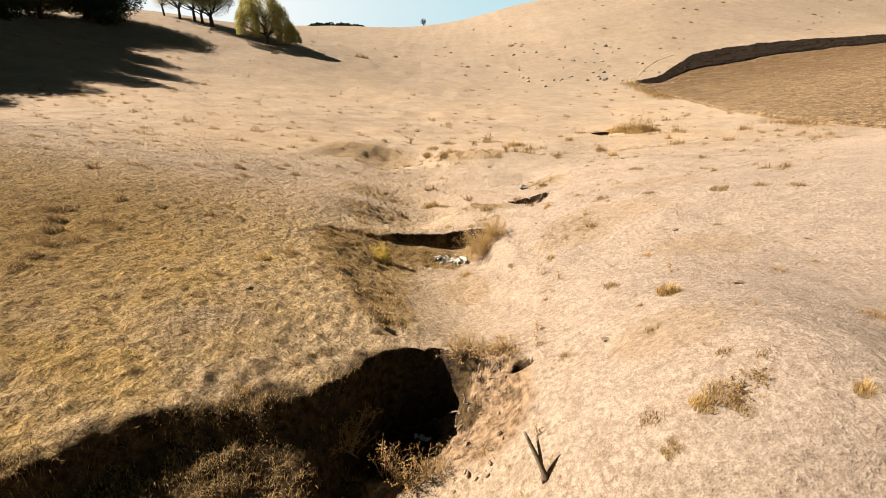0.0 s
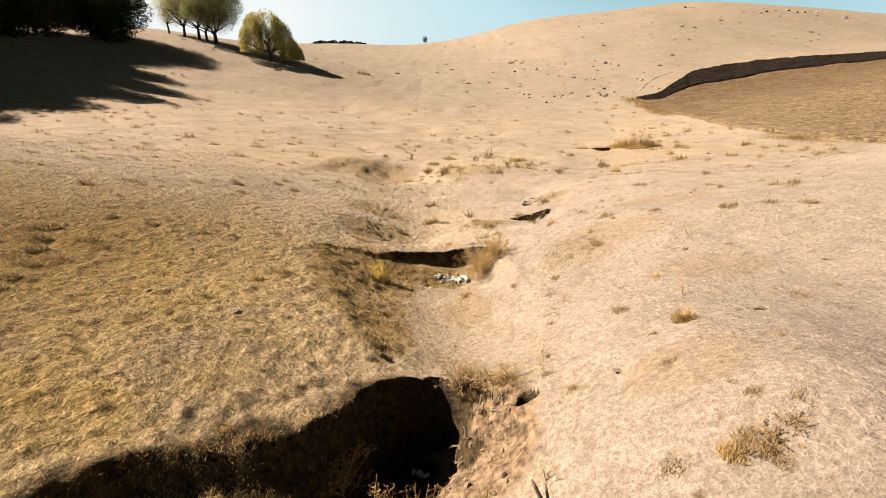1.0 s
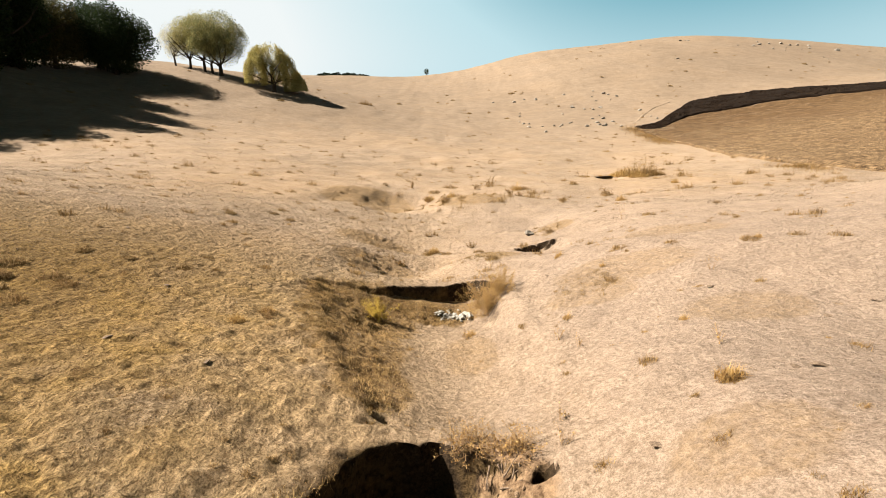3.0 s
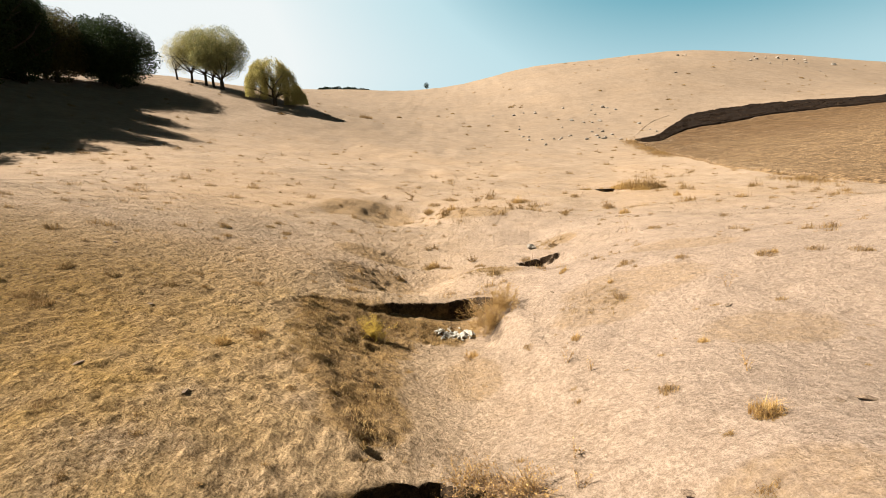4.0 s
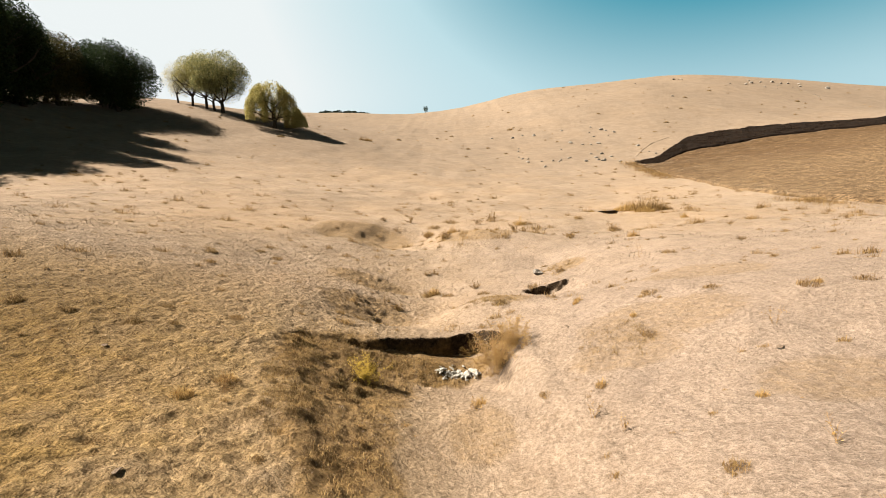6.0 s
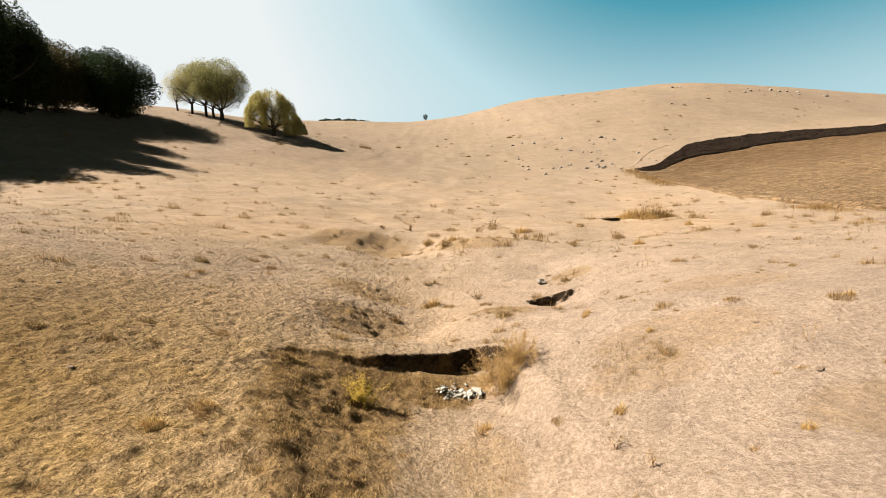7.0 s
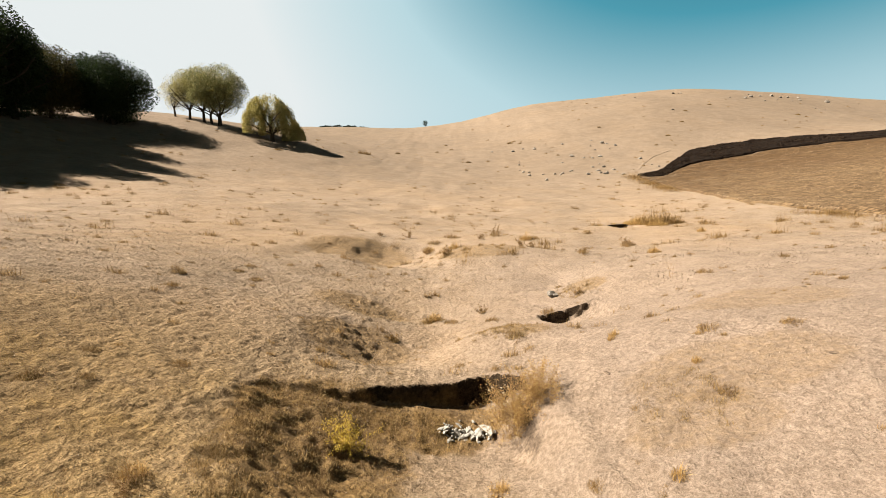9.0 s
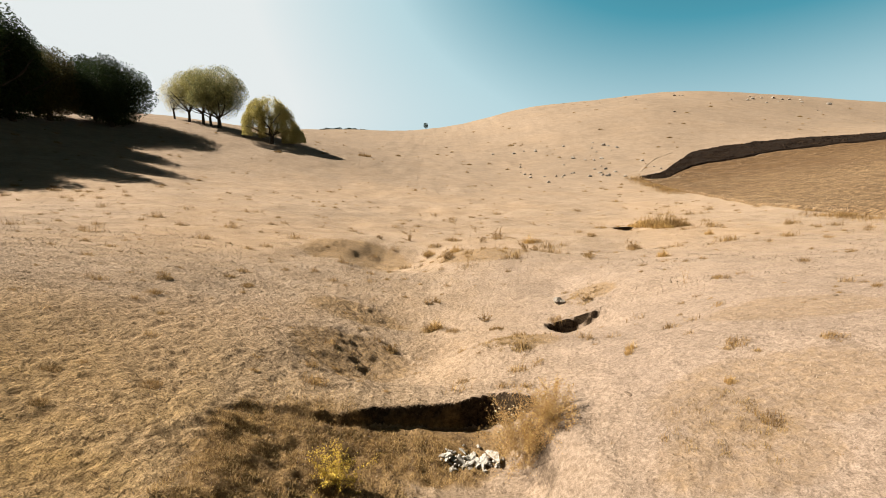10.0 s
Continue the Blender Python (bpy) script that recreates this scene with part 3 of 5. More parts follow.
# ---- arable field on the flank of the hill ----
def field_edges(t):
    """Near edge and far edge of the field at t from 0 (its tip) to 1 (past the view)."""
    near = (curve(t, (0, 0.15, 0.3, 0.55, 0.8, 1), (37.5, 36.5, 35.5, 30.5, 30.5, 33.0)), curve(t, (0, 0.15, 0.3, 0.55, 0.8, 1), (88.0, 76.0, 64.0, 44.0, 34.5, 26.0)))
    far = (curve(t, (0, 0.2, 0.4, 0.6, 0.8, 1), (38.8, 52.0, 66.0, 80.0, 100.0, 150.0)), curve(t, (0, 0.2, 0.4, 0.6, 0.8, 1), (89.2, 104.5, 113.5, 115.5, 110.0, 96.0)))
    return (near[0] * 0.935, near[1]), (far[0] * 0.945, far[1])


def field_mesh(name, low, high, lift, mat, rough):
    t, s = np.linspace(0, 1, 170), np.linspace(0, 1, 130)
    (nx, ny), (fx, fy) = field_edges(t)
    lo, hi = low(t), high(t)
    k = lo[None] + (hi - lo)[None] * s[:, None]
    gx, gy = nx + (fx - nx) * k, ny + (fy - ny) * k
    edge = np.minimum(step01(0, 0.03, s), 1 - step01(0.97, 1, s))[:, None]
    gz_ = height(gx, gy) + lift * edge - 0.3 * (1 - edge) + rough * edge * (value_noise(gx, gy, 0.9, 31) + value_noise(gx, gy, 2.3, 32))
    n, m = len(t), len(s)
    i = (np.arange(m - 1)[:, None] * n + np.arange(n - 1)[None]).ravel()
    return mesh_of(name, np.stack([gx.ravel(), gy.ravel(), gz_.ravel()], 1), np.stack([i, i + 1, i + n + 1, i + n], 1), mat)


strip_low = lambda t: 1 - (0.9 - 0.60 * step01(0.0, 0.32, t)) * (1 - 0.44 * step01(0.3, 0.8, t)) * (1 + 0.012 * value_noise(t, t * 0, 0.007, 33))
strip_high = lambda t: 1 - 0.5 * (1 - step01(0.0, 0.33, t)) - 0.006 * value_noise(t, t * 0, 0.01, 35) - 0.01
tagged(new("stubble_field", field_mesh("stubble_field", lambda t: 0 * t, lambda t: strip_low(t) + 0.004, 0.30, STUBBLE, 0.025)),
                 "brown stubble field with pale straw rows on the slope", "field", kind="structure")
tagged(new("ploughed_strip", field_mesh("ploughed_strip", strip_low, strip_high, 0.42, TILTH, 0.10)),
               "freshly ploughed black strip along the field's upper edge", "field", kind="structure")


# a low grassed bank along the upper side of the strip's tip
t, s = np.linspace(0.03, 0.34, 150), np.linspace(-1, 1, 9)
_, (bx, by) = field_edges(t)
gx, gy = bx[None] - 2.4 - 2.2 * step01(0.03, 0.25, t)[None] + 0.75 * s[:, None], by[None] + 0.9 + 0.5 * s[:, None]
gzz = height(gx, gy) + 0.20 * np.cos(s * math.pi / 2)[:, None] * (0.75 + 0.25 * value_noise(gx, gy, 1.7, 36)) * np.sin(np.clip((t - 0.03) / 0.31, 0, 1) * math.pi)[None] ** 0.5 - 0.03
i = (np.arange(8)[:, None] * 150 + np.arange(149)[None]).ravel()
tagged(new("grass_bank", mesh_of("grass_bank", np.stack([gx.ravel(), gy.ravel(), gzz.ravel()], 1), np.stack([i, i + 1, i + 151, i + 150], 1), TURF)),
       "low pale grassed bank along the ploughed strip", "bank", kind="structure")


# ---- plants ----
def tube(points, radii, sides=5):
    """A tapered tube along points: verts and faces."""
    p = np.asarray(points, float)
    d = np.gradient(p, axis=0)
    d /= np.linalg.norm(d, axis=1)[:, None] + 1e-9
    ref = np.where(np.abs(d[:, 2:3]) < 0.9, np.array([[0, 0, 1.0]]), np.array([[1.0, 0, 0]]))
    u = np.cross(d, ref)
    u /= np.linalg.norm(u, axis=1)[:, None] + 1e-9
    v = np.cross(d, u)
    a = np.arange(sides) * 2 * math.pi / sides
    r = np.asarray(radii, float)[:, None, None]
    verts = (p[:, None] + r * (u[:, None] * np.cos(a)[None, :, None] + v[:, None] * np.sin(a)[None, :, None])).reshape(-1, 3)
    faces = []
    for k in range(len(p) - 1):
        for s in range(sides):
            q = (s + 1) % sides
            faces.append((k * sides + s, k * sides + q, (k + 1) * sides + q, (k + 1) * sides + s))
    faces.append(tuple(range(sides))[::-1])
    faces.append(tuple((len(p) - 1) * sides + s for s in range(sides)))
    return verts, faces


def joined(pieces):
    verts, faces, n = [], [], 0
    for v, f in pieces:
        verts.append(np.asarray(v))
        faces += [tuple(i + n for i in q) for q in f]
        n += len(v)
    return np.concatenate(verts), faces


def leaves(rng, centres, size, droop=0.0, narrow=0.55):
    """A small rhombus leaf at each centre, turned at random."""
    n = len(centres)
    d = rng.normal(size=(n, 3))
    d[:, 2] -= droop
    d /= np.linalg.norm(d, axis=1)[:, None]
    w = np.cross(d, rng.normal(size=(n, 3)))
    w /= np.linalg.norm(w, axis=1)[:, None]
    s = (size * rng.uniform(0.6, 1.3, n))[:, None]
    c = np.asarray(centres)
    verts = np.stack([c - d * s, c + w * s * narrow, c + d * s, c - w * s * narrow], 1).reshape(-1, 3)
    faces = np.arange(4 * n).reshape(n, 4)
    return verts, faces


def blades(rng, base, length, width, lean):
    """Bent grass blades: two triangles each, from the bases up."""
    n = len(base)
    a, tilt = rng.uniform(0, 2 * math.pi, n), rng.uniform(0.1, 1.0, n) * lean
    out = np.stack([np.cos(a), np.sin(a), np.zeros(n)], 1)
    side = np.stack([-np.sin(a), np.cos(a), np.zeros(n)], 1) * (np.asarray(width) * rng.uniform(0.6, 1.2, n))[:, None] * 0.5
    ln = (np.asarray(length) * rng.uniform(0.5, 1.25, n))[:, None]
    up = np.array([0, 0, 1.0])
    mid = base + ln * 0.55 * (up * np.cos(tilt * 0.6)[:, None] + out * np.sin(tilt * 0.6)[:, None])
    tip = mid + ln * 0.5 * (up * np.cos(tilt * 1.5)[:, None] + out * np.sin(tilt * 1.5)[:, None])
    verts = np.stack([base - side, base + side, mid + side * 0.7, tip, mid - side * 0.7], 1).reshape(-1, 3)
    i = np.arange(n)[:, None] * 5
    return verts, np.concatenate([i + np.array([[0, 1, 2, 4]]), ], 0), i + np.array([[4, 2, 3]])


def spike_mesh(name, rng, base, length, width, lean, mat):
    """Short blades, one triangle each."""
    n = len(base)
    a, tilt = rng.uniform(0, 2 * math.pi, n), rng.uniform(0.1, 1.0, n) * lean
    out = np.stack([np.cos(a) * np.sin(tilt), np.sin(a) * np.sin(tilt), np.cos(tilt)], 1)
    b = a + rng.uniform(0, math.pi, n)
    side = np.stack([-np.sin(b), np.cos(b), np.zeros(n)], 1) * (width * rng.uniform(0.6, 1.3, n))[:, None] * 0.5
    tip = base + out * (np.asarray(length) * rng.uniform(0.5, 1.25, n))[:, None]
    v = np.stack([base - side, base + side, tip], 1).reshape(-1, 3)
    me = bpy.data.meshes.new(name)
    me.vertices.add(3 * n)
    me.vertices.foreach_set("co", v.astype(np.float32).ravel())
    me.loops.add(3 * n)
    me.loops.foreach_set("vertex_index", np.arange(3 * n, dtype=np.int32))
    me.polygons.add(n)
    me.polygons.foreach_set("loop_start", np.arange(n, dtype=np.int32) * 3)
    me.materials.append(mat)
    me.update(calc_edges=True)
    me.validate()
    return me


def blade_mesh(name, rng, base, length, width, lean, mat):
    v, quads, tris = blades(rng, base, length, width, lean)
    me = bpy.data.meshes.new(name)
    loops = np.concatenate([quads.ravel(), tris.ravel()]).astype(np.int32)
    starts = np.concatenate([np.arange(len(quads)) * 4, len(quads) * 4 + np.arange(len(tris)) * 3]).astype(np.int32)
    me.vertices.add(len(v))
    me.vertices.foreach_set("co", v.astype(np.float32).ravel())
    me.loops.add(len(loops))
    me.loops.foreach_set("vertex_index", loops)
    me.polygons.add(len(starts))
    me.polygons.foreach_set("loop_start", starts)
    me.materials.append(mat)
    me.update(calc_edges=True)
    me.validate()
    return me


def wander(rng, start, way, length, steps, bend, lift=0.0):
    """A crooked line from start."""
    p, d, out = np.array(start, float), np.array(way, float), [np.array(start, float)]
    d /= np.linalg.norm(d)
    for _ in range(steps):
        d = d + rng.normal(size=3) * bend + np.array([0, 0, lift])
        d /= np.linalg.norm(d)
        p = p + d * length / steps
        out.append(p.copy())
    return np.array(out)


def trunk_and_limbs(rng, high, girth, fork, limbs, limb_len, rise=0.7):
    """Tapered trunk that forks into limbs; gives the mesh data and the limb tips."""
    stem = wander(rng, (0, 0, -0.4), (0, 0, 1), fork + 0.4, 5, 0.08)
    pieces = [tube(stem, np.linspace(girth * 1.25, girth * 0.8, len(stem)), 8)]
    tips = []
    for k in range(limbs):
        a = 2 * math.pi * (k + rng.uniform(0, 0.6)) / limbs
        way = (math.cos(a), math.sin(a), rise + rng.uniform(-0.2, 0.9))
        start = stem[-1] - (stem[-1] - stem[-2]) * rng.uniform(0, 0.9)
        line = wander(rng, start, way, limb_len * rng.uniform(0.75, 1.15), 6, 0.16, 0.05)
        pieces.append(tube(line, np.linspace(girth * 0.5, girth * 0.1, len(line)), 6))
        tips.append(line)
        for j in (2, 4):
            side = wander(rng, line[j], line[j] - line[j - 1] + rng.normal(size=3) * 0.5, limb_len * 0.45, 4, 0.2, 0.05)
            pieces.append(tube(side, np.linspace(girth * 0.22, girth * 0.05, len(side)), 4))
            tips.append(side)
    return pieces, tips


def wood_meshes(pieces):
    """The trunk, then each limb with its two side boughs."""
    limbs = [mesh_of("limb", *joined(pieces[k:k + 3]), BARK) for k in range(1, len(pieces), 3)]
    return [mesh_of("trunk", *pieces[0], BARK)] + limbs


def crown_points(rng, centre, size, lobes, per, depth, feather):
    """Leaf places over the shells of many overlapping lobes: a billowing crown, thin between the lobes; feather: loose sprays past the shells."""
    centre, size, out = np.asarray(centre, float), np.asarray(size, float), []
    for k in range(lobes):
        up = 1 - 2 * (k + 0.5) / lobes
        a = 2.39996 * k + rng.uniform(-0.5, 0.5)
        d = np.array([math.cos(a) * math.sqrt(1 - up * up), math.sin(a) * math.sqrt(1 - up * up), up])
        big = rng.uniform(0.30, 0.55) * size
        c = centre + d * (size - big * rng.uniform(0.75, 1.05)) * rng.uniform(0.80, 1.06)
        n = int(per * rng.uniform(0.7, 1.3))
        v = rng.normal(size=(n, 3))
        v /= np.linalg.norm(v, axis=1)[:, None]
        r = 1 - depth * rng.uniform(0, 1, n) ** 1.6 + feather * np.abs(rng.normal(size=n))
        lump = 1 + 0.13 * np.sin(5 * v[:, 0] + k) * np.sin(4 * v[:, 1] + 2 * k) * np.sin(5 * v[:, 2])
        out.append(c + v * big * (r * lump)[:, None])
    return np.concatenate(out)


def tree_meshes(seed, high, wide, girth, fork, leaf_mat, lobes, per, leaf, low=0.1, depth=0.5, feather=0.04):
    """Meshes of a broadleaf tree's trunk, limbs and crown."""
    rng = np.random.default_rng(seed)
    wood, _ = trunk_and_limbs(rng, high, girth, fork, 7, high * 0.5)
    c = (rng.uniform(-0.3, 0.3), rng.uniform(-0.3, 0.3), high * (0.5 + low / 2))
    pts = crown_points(rng, c, (wide / 2, wide / 2, high * (0.5 - low / 2)), lobes, per, depth, feather)
    lv, lf = leaves(rng, pts[pts[:, 2] > 0.15], leaf)
    return wood_meshes(wood), mesh_of("crown", lv, lf, leaf_mat, False)


def tree(name, at, meshes, label, group=""):
    t = thing(name, at, label, "tree", group)
    bole = part("trunk", meshes[0][0], t, "dark furrowed bark")
    for me in meshes[0][1:]:
        part("limb", me, bole)
    part("crown", meshes[1], t)
    return t


def willow_meshes(seed, high, wide):
    """A weeping willow: short trunk, dome of limbs, curtains of hanging twigs."""
    rng = np.random.default_rng(seed)
    wood, _ = trunk_and_limbs(rng, high, 0.42, 2.0, 8, high * 0.55, 0.8)
    pts = []
    heads = [(0.0, 0.0, 0.62, 0.40), (-0.20, 0.1, 0.62, 0.34), (0.18, -0.08, 0.48, 0.36), (0.36, 0.05, 0.30, 0.26), (-0.34, -0.1, 0.46, 0.26), (0.05, 0.2, 0.5, 0.34), (0.48, 0.0, 0.22, 0.18)]
    bunches = rng.normal(size=(len(heads), 9, 3))
    bunches[:, :, 2] = np.abs(bunches[:, :, 2]) * 0.9
    bunches /= np.linalg.norm(bunches, axis=2)[:, :, None]
    for k in range(3400):
        hx, hy, hz, hr = heads[k % len(heads)]
        d = bunches[k % len(heads)][rng.integers(0, 9)] + rng.normal(size=3) * 0.30
        d /= np.linalg.norm(d)
        top = np.array([hx * wide, hy * wide, hz * high]) + d * np.array([hr * wide * 0.62, hr * wide * 0.62, hr * high * 0.92]) * rng.uniform(0.7, 1.0)
        drop = min(rng.uniform(0.12, 0.55) * high * (0.35 + 0.75 * (1 - d[2])), top[2] - 0.3)
        n = int(12 + 46 * drop / high)
        s = rng.uniform(0, 1, n)[:, None]
        line = top + np.array([d[0] * 0.6, d[1] * 0.6, 0]) * np.sqrt(s) + np.array([0, 0, -1]) * drop * s
        pts.append(line + rng.normal(size=(n, 3)) * 0.10)
    pts = np.concatenate(pts)
    pts = pts[pts[:, 2] > 0.5 + 1.1 * (pts[:, 0] < 0.2 * wide)]
    lv, lf = leaves(rng, pts, 0.125, droop=1.6, narrow=0.34)
    return wood_meshes(wood), mesh_of("crown", lv, lf, WILLOW_LEAF, False)


def tuft_mesh(seed, count, radius, length, width, lean, mat):
    rng = np.random.default_rng(seed)
    r = radius * np.sqrt(rng.uniform(0, 1, count))
    a = rng.uniform(0, 2 * math.pi, count)
    base = np.stack([r * np.cos(a), r * np.sin(a), np.full(count, -0.02)], 1)
    return blade_mesh("blades", rng, base, np.full(count, length) * (1.15 - 0.75 * r / radius) * rng.uniform(0.6, 1.1, count), width, lean, mat)


def weed(at, seed, stems, high, lean, label, mat, group="", heads=None, twigs=3, girth=0.004, leafy=0, leaf=0.02, name="dry_weed"):
    """A dry branching plant: stems with side twigs, small leaves or seed heads at the ends."""
    rng = np.random.default_rng(seed)
    t = thing(name, at, label, "plant", group)
    ends, along = [], []
    for _ in range(stems):
        pieces = []
        a, tilt = rng.uniform(0, 2 * math.pi), lean * rng.uniform(0.15, 1.0)
        way = (math.cos(a) * math.sin(tilt), math.sin(a) * math.sin(tilt), math.cos(tilt))
        foot = (rng.normal() * 0.12 * high * lean, rng.normal() * 0.12 * high * lean, -0.04)
        line = wander(rng, foot, way, high * rng.uniform(0.6, 1.08), 6, 0.10, -0.03)
        pieces.append(tube(line, np.linspace(girth, girth * 0.35, len(line)), 4))
        ends.append(line[-1])
        along.append(line[2:])
        for _ in range(twigs):
            j = rng.integers(2, 6)
            side = wander(rng, line[j], line[j] - line[j - 1] + rng.normal(size=3) * high * 0.09, high * rng.uniform(0.15, 0.35), 3, 0.15)
            pieces.append(tube(side, np.linspace(girth * 0.55, girth * 0.25, len(side)), 3))
            ends.append(side[-1])
            along.append(side)
        stem = part("stem", mesh_of("stem", *joined(pieces), STALK), t)
        if heads:
            for e in ends[-1 - twigs:]:
                b = bmesh.new()
                bmesh.ops.create_icosphere(b, subdivisions=1, radius=heads * rng.uniform(0.7, 1.2))
                ball = np.array([v.co[:] for v in b.verts]) * np.array([1, 1, 0.75]) + e
                part("seed_head", mesh_of("seed_head", ball, [tuple(v.index for v in f.verts) for f in b.faces], SEED), stem, "pale round seed head")
                b.free()
    if leafy:
        spots = np.concatenate(along)
        pick = spots[rng.integers(0, len(spots), leafy)] + rng.normal(size=(leafy, 3)) * high * 0.03
        part("foliage", mesh_of("foliage", *leaves(rng, pick, leaf), mat, False), t)
    return t


def lump_mesh(name, seed, size, mat, rough=0.28, cuts=2, reach=(0.45, 0.9)):
    """A weathered stone or clod: a ball knocked out of shape, with flattened sides."""
    rng = np.random.default_rng(seed)
    b = bmesh.new()
    bmesh.ops.create_icosphere(b, subdivisions=cuts, radius=1.0)
    planes = rng.normal(size=(7, 3))
    planes /= np.linalg.norm(planes, axis=1)[:, None]
    reach = rng.uniform(*reach, 7)
    for v in b.verts:
        c = np.array(v.co)
        for p, r in zip(planes, reach):
            over = c @ p - r
            if over > 0:
                c = c - p * over * 0.9
        c = c * (1 + rough * 0.35 * noise.noise(Vector(c * 2.1) + Vector((seed, 0, 0))))
        v.co = Vector(c * np.asarray(size))
    me = bpy.data.meshes.new(name)
    b.to_mesh(me)
    b.free()
    me.materials.append(mat)
    return me


# ---- the wood on the western bank ----
oak = [tree_meshes(41, 16.0, 9.8, 0.38, 3.0, DARK_LEAF, 26, 1500, 0.17, 0.0, 0.55),
       tree_meshes(42, 12.6, 14.0, 0.34, 2.6, DARK_LEAF, 26, 1500, 0.16, 0.0, 0.55),
       tree_meshes(43, 19.0, 10.0, 0.42, 3.4, DARK_LEAF, 30, 1500, 0.18, 0.0, 0.55),
       tree_meshes(44, 12.5, 11.0, 0.36, 2.8, BROWN_LEAF, 22, 1500, 0.16, 0.0, 0.55)]
rng = np.random.default_rng(77)
for x, y, kind, size in ((-64.2, 92.0, 1, 1.0), (-69.8, 95.0, 1, 0.95), (-71.0, 86.0, 3, 1.0), (-76.5, 90.0, 0, 0.85), (-68.5, 76.5, 0, 1.05), (-76.0, 80.0, 3, 1.1), (-81.0, 84.0, 2, 0.9),
                         (-66.5, 67.5, 2, 1.05), (-74.0, 71.0, 0, 1.2), (-81.0, 75.0, 2, 1.0), (-63.0, 58.5, 2, 1.05), (-71.0, 62.0, 0, 1.25), (-78.0, 66.0, 2, 1.1), (-60.0, 49.0, 0, 1.25),
                         (-68.0, 53.0, 2, 1.1), (-75.0, 57.0, 0, 1.3), (-58.5, 40.0, 2, 1.0), (-66.5, 44.0, 0, 1.25), (-74.0, 48.0, 2, 1.1), (-57.0, 31.0, 0, 1.2), (-65.0, 35.0, 2, 1.0)):
    tree("oak_tree", on_ground(0.968 * x, y, 0.1, rng.uniform(0, 360)) @ Matrix.Scale(size, 4), oak[kind],
         "dense dark brownish-green broadleaf tree at the wood's edge" if kind == 3 else "dense dark green broadleaf tree at the wood's edge", "trees of the wood")

# ---- group of pale trees and the willow on the slope ----
pale = [tree_meshes(51, 13.6, 12.6, 0.40, 2.4, GREEN_LEAF, 17, 2300, 0.11, 0.17, 0.45, 0.06),
        tree_meshes(52, 12.4, 9.0, 0.28, 2.6, OLIVE_LEAF, 13, 1300, 0.10, 0.24, 0.5, 0.08),
        tree_meshes(53, 9.0, 6.4, 0.20, 2.2, PALE_LEAF, 11, 800, 0.09, 0.16, 0.6, 0.08)]
for x, y, kind, turn, size, label in ((-51.5, 108.0, 0, 20, 1.0, "broad grey-green tree with a yellowing top"), (-53.8, 108.8, 1, 80, 0.95, "slim olive tree with a yellowing top"),
                                      (-55.9, 109.4, 1, 150, 1.03, "slim olive tree with a yellowing top"), (-59.8, 110.5, 1, 200, 0.92, "thin-leaved olive-yellow tree"),
                                      (-64.0, 112.0, 2, 260, 1.0, "slight pale straw-coloured tree with feathery leaves")):
    tree("pale_tree", on_ground(0.968 * x, y, 0.1, turn) @ Matrix.Scale(size, 4), pale[kind], label + " in a grove", "grove on the slope")
tree("willow_tree", on_ground(-36.4, 102.6, 0.1, 30), willow_meshes(61, 10.4, 11.0), "weeping willow with yellowing drooping crown on the slope")

# ---- a bush on the saddle and a belt of woods beyond it ----
tree("small_tree", on_ground(-8.5, 212, 0.1, 0), [m for m in tree_meshes(55, 3.2, 2.6, 0.10, 0.8, DARK_LEAF, 9, 90, 0.12)], "small dark bushy tree alone on the saddle")
rng = np.random.default_rng(91)
n = 26000
bx = rng.uniform(-122, -66, n)
by = rng.uniform(408, 424, n)
top = (8.0 + 2.0 * step01(-122, -108, bx) - 2.5 * step01(-84, -66, bx)) + 1.6 * value_noise(bx, by, 6, 92) + 1.2 * value_noise(bx, by, 2.5, 93)
pts = np.stack([bx, by, height(bx, by) + rng.uniform(0, 1, n) ** 0.6 * top], 1)
tagged(new("far_woods", mesh_of("far_woods", *leaves(rng, pts, 0.8), FAR_WOOD, False)), "distant belt of dark woodland on the horizon", "woods", kind="stuff")


# ---- grass cover of the nearer ground ----
def sward(seed, count, y0, y1, length, width, lean, clump, mask=None, mat=None):
    """Bases of grass blades on the ground between two lines across the valley, gathered in clumps."""
    rng = np.random.default_rng(seed)
    y = rng.uniform(y0, y1, count * 2)
    x = rng.uniform(-1, 1, count * 2) * (1.05 * y + 2.0)
    n = value_noise(x, y, clump, seed) + 0.5 * value_noise(x, y, clump * 3.1, seed + 1)
    keep = n > rng.uniform(-0.35, 0.3, len(x))
    if mask:
        keep &= mask(x, y) > rng.uniform(0, 1, len(x))
    x, y = x[keep][:count], y[keep][:count]
    base = np.stack([x, y, height(x, y) - 0.006], 1)
    return (spike_mesh if length < 0.07 else blade_mesh)("blades", rng, base, length * (0.75 + 0.5 * rng.uniform(0, 1, len(x))), width, lean, mat or GRASS)


def turfy(x, y):
    """Less grass on steep earth."""
    d = 0.06
    slope = np.hypot(land(x + d, y) - land(x - d, y), land(x, y + d) - land(x, y - d)) / (2 * d)
    return (1 - step01(0.9, 1.6, slope) * 0.85) * (1 - 0.92 * np.clip(1.6 * hump(x, y, 0.5, 4.72, 0.5, 0.8), 0, 1))


